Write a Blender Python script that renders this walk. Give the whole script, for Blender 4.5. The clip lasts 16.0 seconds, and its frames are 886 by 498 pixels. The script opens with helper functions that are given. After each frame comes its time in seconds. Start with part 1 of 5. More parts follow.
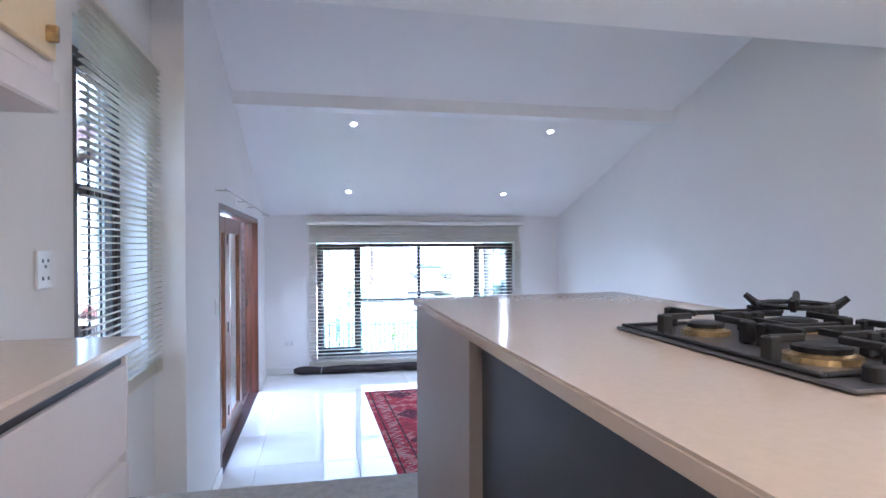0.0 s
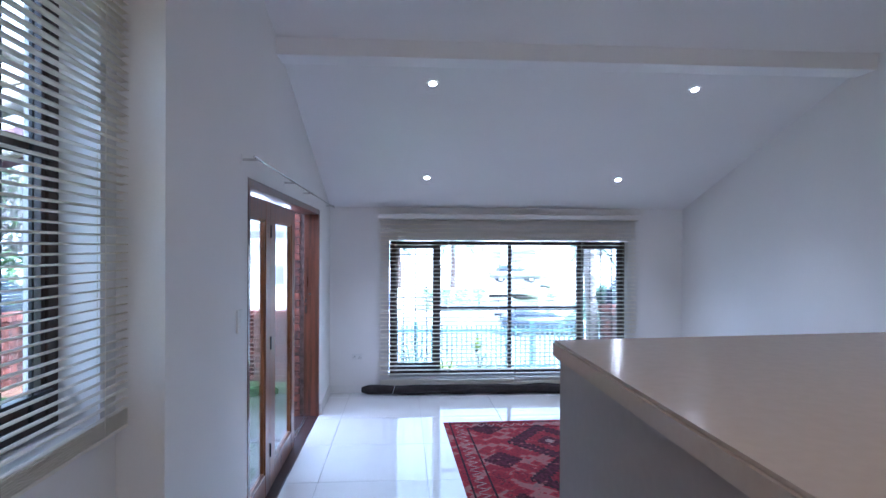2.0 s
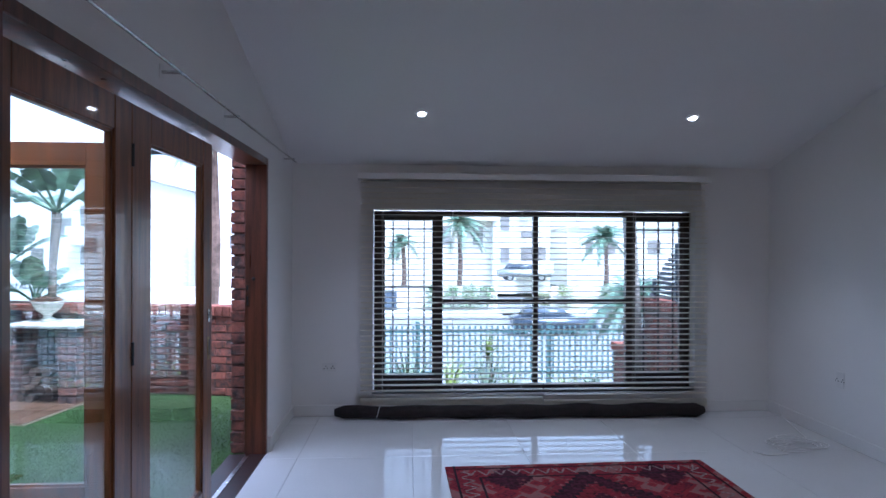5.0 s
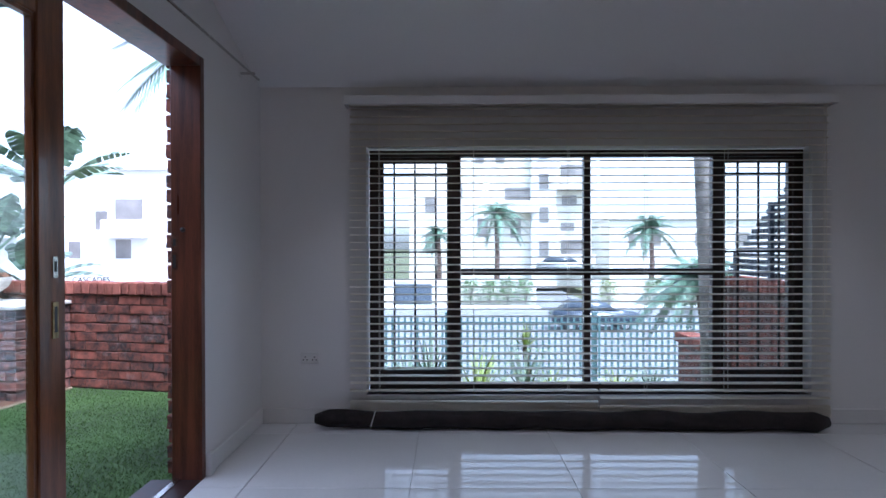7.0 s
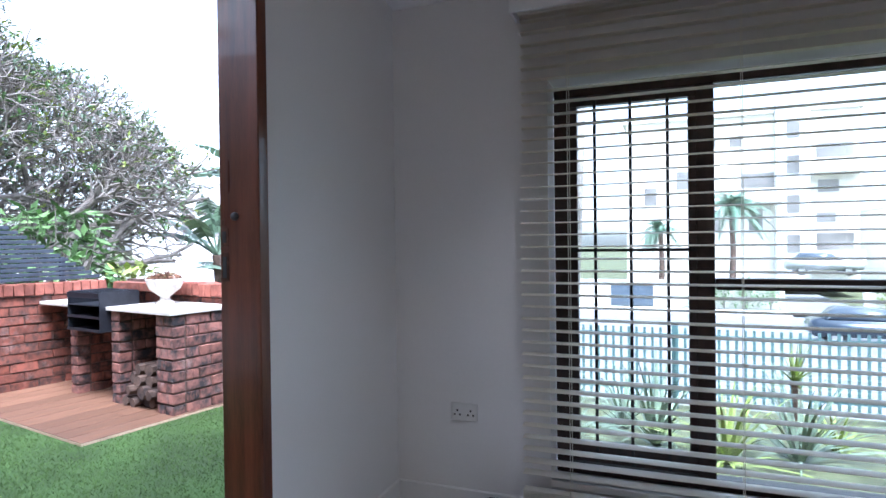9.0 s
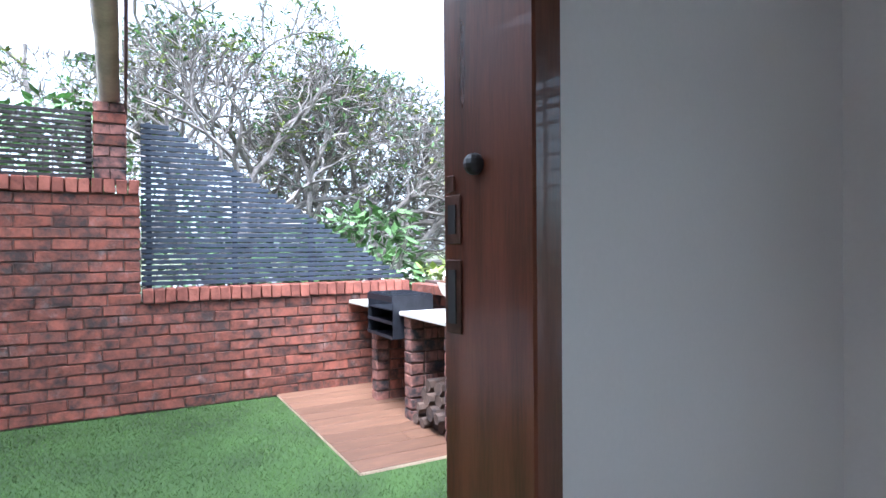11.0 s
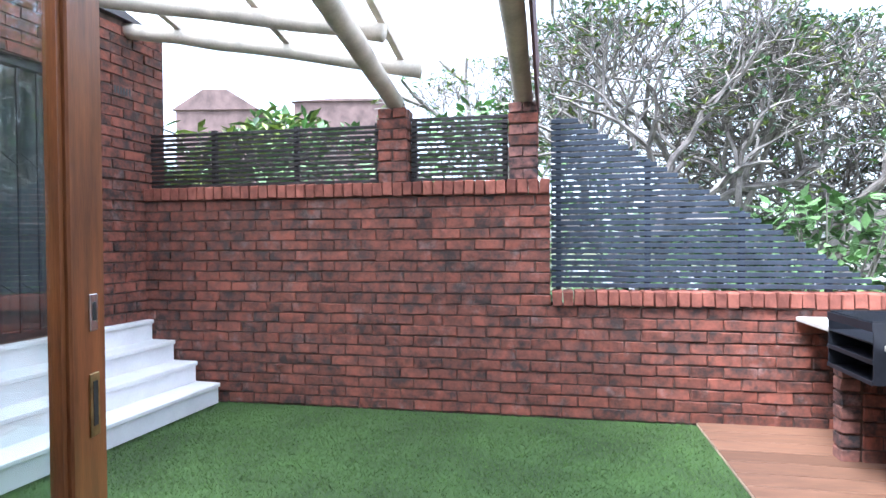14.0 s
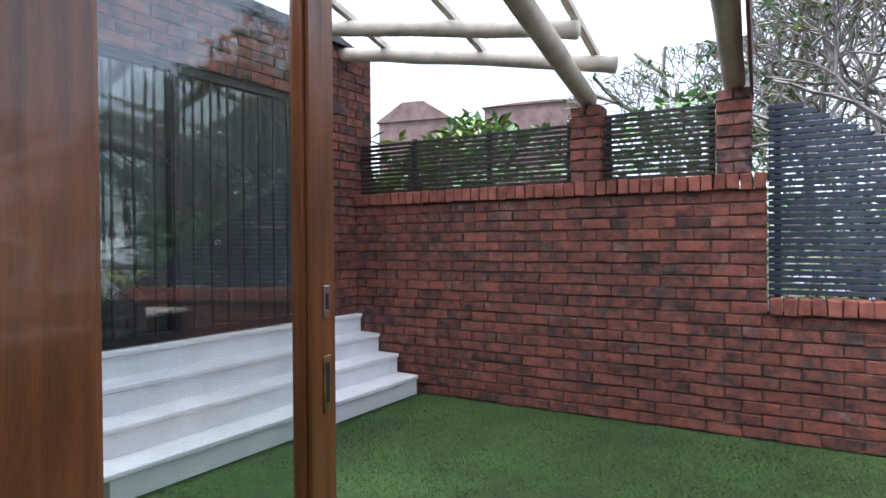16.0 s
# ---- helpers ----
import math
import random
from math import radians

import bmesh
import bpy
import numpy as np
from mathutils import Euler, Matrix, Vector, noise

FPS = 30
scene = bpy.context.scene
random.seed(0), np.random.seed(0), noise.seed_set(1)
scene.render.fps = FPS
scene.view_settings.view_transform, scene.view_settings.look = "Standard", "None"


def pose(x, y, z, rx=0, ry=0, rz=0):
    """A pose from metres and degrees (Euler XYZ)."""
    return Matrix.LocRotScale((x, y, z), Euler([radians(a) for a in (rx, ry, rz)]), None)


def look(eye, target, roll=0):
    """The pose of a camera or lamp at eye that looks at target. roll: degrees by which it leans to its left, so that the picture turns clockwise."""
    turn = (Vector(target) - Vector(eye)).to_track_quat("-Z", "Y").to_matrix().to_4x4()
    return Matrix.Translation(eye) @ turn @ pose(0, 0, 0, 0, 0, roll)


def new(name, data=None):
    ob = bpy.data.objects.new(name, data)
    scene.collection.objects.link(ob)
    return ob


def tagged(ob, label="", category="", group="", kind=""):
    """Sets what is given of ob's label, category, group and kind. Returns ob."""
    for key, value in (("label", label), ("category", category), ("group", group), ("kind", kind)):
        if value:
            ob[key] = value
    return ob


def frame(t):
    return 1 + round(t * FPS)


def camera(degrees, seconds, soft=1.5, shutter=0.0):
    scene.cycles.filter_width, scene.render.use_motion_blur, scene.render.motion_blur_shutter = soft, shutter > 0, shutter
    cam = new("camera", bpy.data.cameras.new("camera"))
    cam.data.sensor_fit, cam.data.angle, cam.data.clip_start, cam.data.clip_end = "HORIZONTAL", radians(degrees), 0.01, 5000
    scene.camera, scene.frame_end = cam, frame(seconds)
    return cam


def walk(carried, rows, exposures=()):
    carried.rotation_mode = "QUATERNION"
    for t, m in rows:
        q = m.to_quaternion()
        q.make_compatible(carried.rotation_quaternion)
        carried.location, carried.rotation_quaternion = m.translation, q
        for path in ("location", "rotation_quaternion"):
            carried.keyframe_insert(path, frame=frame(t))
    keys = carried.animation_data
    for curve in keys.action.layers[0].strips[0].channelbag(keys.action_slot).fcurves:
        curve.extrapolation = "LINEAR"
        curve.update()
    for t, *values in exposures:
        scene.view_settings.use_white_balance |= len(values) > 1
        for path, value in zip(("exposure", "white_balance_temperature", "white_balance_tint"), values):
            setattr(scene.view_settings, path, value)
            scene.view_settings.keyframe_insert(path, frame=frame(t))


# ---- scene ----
cam = camera(74.6, 16.0)
PATH = [
    (0, (-0.051, -0.653, 1.763), (0.361, 1.304, 1.752), -0.3),
    (0.5, (0.0, -0.346, 1.783), (0.237, 1.64, 1.763), 0.1),
    (1, (0.0, -0.013, 1.761), (0.187, 1.978, 1.744), 0.2),
    (1.5, (0.02, 0.349, 1.717), (0.181, 2.342, 1.717), 0.1),
    (2, (0.052, 0.715, 1.713), (0.19, 2.71, 1.71), 0.2),
    (2.5, (0.09, 1.057, 1.693), (0.223, 3.052, 1.688), 0.2),
    (3, (0.149, 1.441, 1.685), (0.272, 3.438, 1.684), 0.2),
    (3.5, (0.181, 1.77, 1.642), (0.297, 3.766, 1.642), 0.2),
    (4, (0.197, 2.024, 1.627), (0.314, 4.021, 1.63), 0.2),
    (6.3, (0.344, 3.305, 1.181), (0.415, 5.303, 1.171), 0.1),
    (6.5, (0.387, 3.451, 1.165), (0.421, 5.45, 1.157), 0.1),
    (7, (0.424, 3.83, 1.166), (0.406, 5.83, 1.152), -0.1),
    (7.5, (0.42, 4.209, 1.206), (0.303, 6.205, 1.166), -0.2),
    (8, (0.45, 4.534, 1.162), (0.073, 6.499, 1.14), -0.5),
    (8.5, (0.358, 4.914, 1.118), (-0.126, 6.855, 1.131), 0.1),
    (9, (0.352, 5.267, 1.152), (-0.378, 7.128, 1.134), -0.7),
    (9.5, (0.23, 5.562, 1.158), (-0.779, 7.289, 1.128), -1.3),
    (11.8, (-0.678, 6.418, 1.144), (-2.429, 7.383, 1.143), -0.1),
    (12, (-0.740, 6.446, 1.144), (-2.536, 7.327, 1.143), -0.2),
    (12.5, (-0.900, 6.560, 1.154), (-2.810, 7.151, 1.141), -0.3),
    (13, (-0.950, 6.530, 1.190), (-2.921, 6.867, 1.170), -0.3),
    (13.5, (-0.975, 6.500, 1.220), (-2.970, 6.640, 1.185), -0.3),
    (14, (-0.985, 6.480, 1.230), (-2.983, 6.455, 1.195), -0.4),
    (14.5, (-0.985, 6.465, 1.230), (-2.977, 6.306, 1.200), -0.4),
    (15, (-0.985, 6.450, 1.220), (-2.957, 6.117, 1.198), -0.4),
    (15.5, (-0.985, 6.445, 1.220), (-2.920, 5.941, 1.198), -0.4),
    (16, (-0.985, 6.440, 1.220), (-2.877, 5.792, 1.198), -0.4),
]
EXPOSE = [(0.0, 4.25, 4700, 15), (1.5, 3.75, 4700, 16), (2.5, 3.3, 4700, 16), (4.0, 2.75, 4800, 17), (6.5, 1.97, 5050, 17), (8.0, 2.4, 5250, 15), (9.0, 2.5, 5300, 13), (9.7, 2.55, 5350, 12), (12.0, 2.75, 5250, 9), (13.0, 2.85, 5250, 9), (14.0, 2.5, 5400, 9), (15.0, 2.0, 5550, 10), (16.0, 1.6, 5700, 11)]
walk(cam, [(t, look(Vector(e), Vector(g), r)) for t, e, g, r in PATH], EXPOSE)

# ---- light ----
world = bpy.data.worlds.new("sky")
scene.world = world
world.use_nodes = True
wn = world.node_tree.nodes
sky = wn.new("ShaderNodeTexSky")
sky.sky_type = 'NISHITA'
sky.sun_disc = False
sky.sun_elevation, sky.sun_rotation = radians(63), radians(135)
sky.air_density, sky.dust_density, sky.ozone_density = 1.0, 2.5, 1.0
hsv = wn.new("ShaderNodeHueSaturation")
hsv.inputs["Saturation"].default_value = 0.4
hsv.inputs["Value"].default_value = 1.0
world.node_tree.links.new(sky.outputs[0], hsv.inputs["Color"])
world.node_tree.links.new(hsv.outputs[0], wn["Background"].inputs[0])
wn["Background"].inputs[1].default_value = 0.15
sun = new("sun", bpy.data.lights.new("sun", "SUN"))
sun.data.energy, sun.data.angle, sun.data.color = 1.8, radians(25), (1, 0.97, 0.93)
sun.matrix_world = look((9, -9, 25), (0, 0, 0))


def lamp(x, y, z, watts, colour, size=70, tx=0.0, ty=0.0):
    ob = new("downlight_beam", bpy.data.lights.new("downlight_beam", "SPOT"))
    ob.data.energy, ob.data.color, ob.data.spot_size, ob.data.spot_blend, ob.data.shadow_soft_size = watts, colour, radians(size), 0.6, 0.03
    ob.matrix_world = look((x, y, z), (x + tx, y + ty, z - 1))


for lx, ly, lz in ((0.275, 5.146, 2.93), (2.34, 5.146, 2.93), (0.30, 6.787, 2.41), (2.34, 6.787, 2.41)):
    lamp(lx, ly, lz, 3, (1, 0.95, 0.88), 95)
for lx, ly in ((0.9, 0.9), (0.9, -0.9), (-0.45, -0.3), (2.4, 0.4)):
    lamp(lx, ly, 2.91, 0.9, (1, 0.80, 0.55), 130)
# unseen lamp added behind the camera to warm the kitchen ceiling
globe = new("assumed_pendant_light", bpy.data.lights.new("assumed_pendant_light", "POINT"))
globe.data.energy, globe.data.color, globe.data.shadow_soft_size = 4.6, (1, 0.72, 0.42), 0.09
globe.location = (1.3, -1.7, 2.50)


# ---- materials ----
def material(name, colour, rough=0.6, metal=0.0, vary=0.12, scale=6.0, bump=0.1, fine=60.0, spec=0.5, per=None, stretch=(1, 1, 1), dark=None, coat=0.0, shift=0.34, pale=0.0):
    """A surface with broad stains, fine grain and relief; per: 'object' or 'island' shifts each piece's tone."""
    m = bpy.data.materials.new(name)
    m.use_nodes = True
    n, l = m.node_tree.nodes, m.node_tree.links
    b = n["Principled BSDF"]
    b.inputs["Metallic"].default_value = metal
    b.inputs["Specular IOR Level"].default_value = spec
    b.inputs["Coat Weight"].default_value = coat
    tc = n.new("ShaderNodeTexCoord")
    mp = n.new("ShaderNodeMapping")
    mp.inputs["Scale"].default_value = stretch
    l.new(tc.outputs["Object"], mp.inputs[0])
    src = mp.outputs[0]
    rnd = None
    if per == 'object':
        rnd = n.new("ShaderNodeObjectInfo").outputs["Random"]
    elif per == 'island':
        rnd = n.new("ShaderNodeNewGeometry").outputs["Random Per Island"]
    if rnd is not None:
        add = n.new("ShaderNodeVectorMath")
        add.operation = 'MULTIPLY_ADD'
        l.new(rnd, add.inputs[0])
        add.inputs[1].default_value = (37, 53, 71)
        l.new(src, add.inputs[2])
        src = add.outputs[0]
    big = n.new("ShaderNodeTexNoise")
    big.inputs["Scale"].default_value, big.inputs["Detail"].default_value = scale, 5
    l.new(src, big.inputs[0])
    small = n.new("ShaderNodeTexNoise")
    small.inputs["Scale"].default_value, small.inputs["Detail"].default_value = fine, 4
    l.new(src, small.inputs[0])
    ramp = n.new("ShaderNodeValToRGB")
    lo = dark or tuple(c * (1 - 2.2 * vary) for c in colour)
    hi = tuple(min(1, c * (1 + vary)) for c in colour)
    ramp.color_ramp.elements[0].color, ramp.color_ramp.elements[1].color = (*lo, 1), (*hi, 1)
    ramp.color_ramp.elements[0].position, ramp.color_ramp.elements[1].position = 0.3, 0.7
    mix = n.new("ShaderNodeMath")
    mix.operation = 'MULTIPLY_ADD'
    l.new(small.outputs[0], mix.inputs[0])
    mix.inputs[1].default_value = 0.35
    sub = n.new("ShaderNodeMath")
    sub.operation = 'ADD'
    l.new(big.outputs[0], sub.inputs[0])
    sub.inputs[1].default_value = -0.175
    if rnd is not None:
        sh = n.new("ShaderNodeMath")
        sh.operation = 'MULTIPLY_ADD'
        l.new(rnd, sh.inputs[0])
        sh.inputs[1].default_value = shift
        sh.inputs[2].default_value = -0.175 - shift / 2
        l.new(sh.outputs[0], sub.inputs[1])
    l.new(sub.outputs[0], mix.inputs[2])
    l.new(mix.outputs[0], ramp.inputs[0])
    tone = ramp.outputs[0]
    if pale:                            # patches of lime bloom on old brick
        geo = n.new("ShaderNodeNewGeometry")
        bl, br = n.new("ShaderNodeTexNoise"), n.new("ShaderNodeValToRGB")
        bl.inputs["Scale"].default_value, bl.inputs["Detail"].default_value, bl.inputs["Roughness"].default_value = 5.5, 7, 0.72
        l.new(geo.outputs["Position"], bl.inputs[0])
        br.color_ramp.elements[0].position, br.color_ramp.elements[1].position = 0.56, 0.80
        br.color_ramp.elements[0].color, br.color_ramp.elements[1].color = (0, 0, 0, 1), (pale, pale, pale, 1)
        l.new(bl.outputs[0], br.inputs[0])
        wash = n.new("ShaderNodeMixRGB")
        l.new(br.outputs[0], wash.inputs[0]), l.new(tone, wash.inputs[1])
        wash.inputs[2].default_value = (0.34, 0.27, 0.25, 1)
        tone = wash.outputs[0]
    l.new(tone, b.inputs["Base Color"])
    rr = n.new("ShaderNodeMapRange")
    rr.inputs["To Min"].default_value, rr.inputs["To Max"].default_value = max(0.02, rough - 0.12 * rough), min(1, rough + 0.2 * rough)
    l.new(big.outputs[0], rr.inputs[0])
    l.new(rr.outputs[0], b.inputs["Roughness"])
    if bump:
        bp = n.new("ShaderNodeBump")
        bp.inputs["Strength"].default_value, bp.inputs["Distance"].default_value = bump, 0.01
        l.new(mix.outputs[0], bp.inputs["Height"])
        l.new(bp.outputs[0], b.inputs["Normal"])
    return m


def glass_material(name, tint=(0.93, 0.97, 0.96)):
    m = bpy.data.materials.new(name)
    m.use_nodes = True
    n, l = m.node_tree.nodes, m.node_tree.links
    out = n["Material Output"]
    n.remove(n["Principled BSDF"])
    tr, gl, mx, fr = n.new("ShaderNodeBsdfTransparent"), n.new("ShaderNodeBsdfGlossy"), n.new("ShaderNodeMixShader"), n.new("ShaderNodeLayerWeight")
    pw_, ma = n.new("ShaderNodeMath"), n.new("ShaderNodeMath")
    pw_.operation, ma.operation = 'POWER', 'MULTIPLY_ADD'
    fr.inputs["Blend"].default_value = 0.5
    pw_.inputs[1].default_value, ma.inputs[1].default_value, ma.inputs[2].default_value = 4.0, 0.9, 0.08
    l.new(fr.outputs["Facing"], pw_.inputs[0]), l.new(pw_.outputs[0], ma.inputs[0])
    tr.inputs[0].default_value = (*tint, 1)
    gl.inputs["Roughness"].default_value = 0.0
    l.new(ma.outputs[0], mx.inputs[0]), l.new(tr.outputs[0], mx.inputs[1]), l.new(gl.outputs[0], mx.inputs[2]), l.new(mx.outputs[0], out.inputs[0])
    return m


def glow(name, colour, strength):
    m = bpy.data.materials.new(name)
    m.use_nodes = True
    b = m.node_tree.nodes["Principled BSDF"]
    b.inputs["Base Color"].default_value = (*colour, 1)
    b.inputs["Emission Color"].default_value = (*colour, 1)
    b.inputs["Emission Strength"].default_value = strength
    return m


PAINT = material("white_wall_paint", (0.80, 0.785, 0.775), 0.75, vary=0.02, scale=0.7, bump=0.04, fine=120)
CEIL = material("white_ceiling_paint", (0.82, 0.81, 0.81), 0.8, vary=0.02, scale=0.5, bump=0.03, fine=90)
GLOSSWHITE = material("white_gloss_paint", (0.78, 0.77, 0.76), 0.35, vary=0.02, scale=2, bump=0.02)
TILE = material("polished_white_tile", (0.74, 0.735, 0.73), 0.06, vary=0.03, scale=1.2, bump=0.0, per='object')
GROUT = material("pale_grout", (0.52, 0.51, 0.5), 0.8, vary=0.08, scale=20)
# door frame wood, its colour darkened for the shade indoors
SHADEWOOD = material("shaded_varnished_wood", (0.125, 0.038, 0.018), 0.28, vary=0.28, scale=3.0, bump=0.05, fine=40, stretch=(9, 9, 0.7), coat=0.3)
# the same wood on the leaves, its colour lightened for daylight
LITWOOD = material("lit_varnished_wood", (0.24, 0.082, 0.027), 0.28, vary=0.26, scale=3.0, bump=0.05, fine=40, stretch=(9, 9, 0.7), coat=0.3)
DARKWOOD = material("dark_stained_window_wood", (0.035, 0.016, 0.013), 0.35, vary=0.3, scale=4, bump=0.05, stretch=(6, 6, 6))
STEEL = material("black_painted_steel", (0.012, 0.012, 0.014), 0.45, vary=0.2, scale=10)
BRASS = material("worn_brass", (0.45, 0.33, 0.16), 0.35, 1.0, vary=0.2, scale=30)
BRONZE = material("dark_bronze_plate", (0.13, 0.07, 0.05), 0.4, 0.8, vary=0.2, scale=30)
CHROME = material("brushed_steel", (0.62, 0.61, 0.6), 0.25, 1.0, vary=0.05, scale=30)
SLAT = material("white_blind_slat", (0.82, 0.785, 0.71), 0.4, vary=0.03, scale=2, bump=0.0)
sn, sl = SLAT.node_tree.nodes, SLAT.node_tree.links
through_slat, slat_mix = sn.new("ShaderNodeBsdfTranslucent"), sn.new("ShaderNodeMixShader")
through_slat.inputs[0].default_value, slat_mix.inputs[0].default_value = (0.85, 0.80, 0.70, 1), 0.35
sl.new(sn["Principled BSDF"].outputs[0], slat_mix.inputs[1]), sl.new(through_slat.outputs[0], slat_mix.inputs[2]), sl.new(slat_mix.outputs[0], sn["Material Output"].inputs[0])
CREAM = material("cream_blind_fabric", (0.62, 0.56, 0.46), 0.7, vary=0.05, scale=3)
QUARTZ = material("cream_quartz_worktop", (0.50, 0.41, 0.335), 0.14, vary=0.015, scale=60, bump=0.0, fine=300)
CARCASS = material("white_cabinet_board", (0.68, 0.64, 0.64), 0.4, vary=0.02, scale=2, bump=0.0)
CREAMDOOR = material("cream_cabinet_door", (0.72, 0.58, 0.36), 0.4, vary=0.03, scale=2, bump=0.0)
TAUPE = material("taupe_end_panel", (0.30, 0.25, 0.22), 0.5, vary=0.05, scale=3, bump=0.02)
NAVY = material("dark_navy_panel", (0.020, 0.020, 0.030), 0.4, vary=0.1, scale=3, bump=0.02)
PLASTIC = material("white_plastic", (0.74, 0.73, 0.72), 0.35, vary=0.02, scale=6, bump=0.0)
# also colours the blocks that give holes, slots and recesses their shade
DARKPLASTIC = material("dark_plastic_and_hole_shade", (0.03, 0.03, 0.03), 0.4, vary=0.1)
ROLL = material("dark_fabric_roll", (0.025, 0.018, 0.018), 0.85, vary=0.3, scale=12, bump=0.3)
GLASS = glass_material("clear_glass")
BRICK = material("red_clay_face_brick", (0.195, 0.066, 0.045), 0.85, vary=0.34, scale=11, bump=0.9, fine=45, spec=0.25, per='object', dark=(0.052, 0.036, 0.032), shift=0.18, pale=0.6)
BRICKJ = material("red_clay_brick_rows", (0.195, 0.066, 0.045), 0.85, vary=0.34, scale=11, bump=0.9, fine=45, spec=0.25, per='island', dark=(0.052, 0.036, 0.032), shift=0.18, pale=0.6)
COPING = material("orange_red_coping_brick", (0.25, 0.088, 0.062), 0.85, vary=0.2, scale=9, bump=0.8, fine=45, spec=0.25, per='object', dark=(0.15, 0.052, 0.038))
BURNT = material("smoked_grey_red_brick", (0.22, 0.10, 0.080), 0.88, vary=0.3, scale=13, bump=0.9, fine=40, spec=0.25, per='object', dark=(0.040, 0.036, 0.038), shift=0.25, pale=0.8)
MORTAR = material("recessed_mortar", (0.115, 0.074, 0.060), 0.95, vary=0.25, scale=14, bump=0.6)
TURFBASE = material("turf_backing", (0.045, 0.088, 0.020), 0.9, vary=0.25, scale=2.0, bump=0.6, fine=200)
TURF = material("green_artificial_turf", (0.078, 0.145, 0.028), 0.65, vary=0.2, scale=1.2, bump=0.0, per='island')
DECK = material("wood_look_plank", (0.185, 0.095, 0.058), 0.5, vary=0.15, scale=5, bump=0.08, fine=30, per='object', stretch=(6, 0.8, 6))
DECKJOINT = material("pale_plank_joint", (0.50, 0.37, 0.27), 0.8, vary=0.1)
FENCE = material("charcoal_fence_slat", (0.030, 0.040, 0.060), 0.5, vary=0.15, scale=5, bump=0.05)
FENCEB = material("black_brown_fence_slat", (0.028, 0.022, 0.022), 0.5, vary=0.15, scale=5, bump=0.05)
LOG = material("whitewashed_log", (0.52, 0.46, 0.38), 0.8, vary=0.12, scale=6, bump=0.25, stretch=(1, 1, 1))
STONE = material("white_stone_step", (0.80, 0.79, 0.79), 0.5, vary=0.05, scale=4, bump=0.05)
SHEET = material("translucent_white_sheet", (0.85, 0.86, 0.86), 0.4, vary=0.02)
SHEET.node_tree.nodes["Principled BSDF"].inputs["Transmission Weight"].default_value = 0.0
BARK = material("grey_frangipani_bark", (0.29, 0.255, 0.23), 0.85, vary=0.25, scale=7, bump=0.5)
LEAF = material("green_leaf", (0.16, 0.28, 0.10), 0.5, vary=0.35, scale=3, bump=0.0, per='island')
SAGE = material("grey_green_young_leaf", (0.19, 0.25, 0.17), 0.5, vary=0.3, scale=3, bump=0.0, per='island')
YLEAF = material("yellow_green_leaf", (0.26, 0.32, 0.075), 0.5, vary=0.3, scale=3, bump=0.0, per='island')
# frond green made lighter and bluer to carry distant haze
PALM = material("palm_frond", (0.15, 0.25, 0.17), 0.45, vary=0.3, scale=3, bump=0.0, per='island')
# leaf green washed pale to carry haze and glare
PADDLE = material("hazy_paddle_leaf", (0.27, 0.38, 0.27), 0.4, vary=0.3, scale=3, bump=0.0, per='island')
TRUNK = material("brown_palm_trunk", (0.17, 0.11, 0.085), 0.9, vary=0.3, scale=6, bump=0.7)
PLASTER = material("white_house_plaster", (0.78, 0.77, 0.75), 0.85, vary=0.03, scale=0.6)
SHADEGLASS = material("shaded_window_glass", (0.26, 0.24, 0.23), 0.2, vary=0.2, scale=0.5)
DARKGLASS = material("dark_window_glass", (0.08, 0.10, 0.13), 0.15, vary=0.1)
ASPHALT = material("asphalt", (0.22, 0.22, 0.23), 0.9, vary=0.1, scale=1.5, bump=0.2)
SOIL = material("garden_soil_and_grass", (0.12, 0.13, 0.06), 0.95, vary=0.35, scale=2.5, bump=0.8)
PALISADE = material("pale_blue_grey_fence_paint", (0.10, 0.18, 0.19), 0.5, vary=0.05)
URN = material("weathered_white_urn", (0.62, 0.57, 0.50), 0.85, vary=0.15, scale=9, bump=0.4)
DRY = material("dry_brown_leaves", (0.20, 0.10, 0.06), 0.9, vary=0.3, scale=20, per='island')
FIREWOOD = material("firewood", (0.075, 0.047, 0.035), 0.9, vary=0.4, scale=8, bump=0.6, per='object', stretch=(2, 2, 2), dark=(0.03, 0.02, 0.018))
WHITESLAB = material("white_counter_slab", (0.60, 0.56, 0.51), 0.4, vary=0.04, scale=8)
IRON = material("blue_black_iron", (0.018, 0.020, 0.028), 0.5, 0.3, vary=0.2, scale=12)
LAMPGLOW = glow("lit_lamp", (1.0, 0.93, 0.82), 14.0)
CARPAINT = material("dark_blue_car_paint", (0.03, 0.045, 0.07), 0.2, 0.3, vary=0.03, bump=0.0, coat=0.6)
HOBSTEEL = material("grey_hob_steel", (0.16, 0.15, 0.15), 0.35, 0.8, vary=0.1, scale=20)
RUBBER = material("cast_iron_black", (0.01, 0.01, 0.011), 0.55, vary=0.2, scale=30)


# ---- builders ----
def box(bm, x0, x1, y0, y1, z0, z1, bevel=0.0):
    r = bmesh.ops.create_cube(bm, size=1)
    vs = r["verts"]
    for v in vs:
        v.co = Vector(((x0 + x1) / 2 + v.co.x * (x1 - x0), (y0 + y1) / 2 + v.co.y * (y1 - y0), (z0 + z1) / 2 + v.co.z * (z1 - z0)))
    if bevel:
        es = list({e for v in vs for e in v.link_edges})
        bmesh.ops.bevel(bm, geom=es, offset=bevel, segments=1, affect='EDGES')
    return vs


def boxed(*args, bevel=0.0):
    bm = bmesh.new()
    box(bm, *args, bevel=bevel)
    return bm


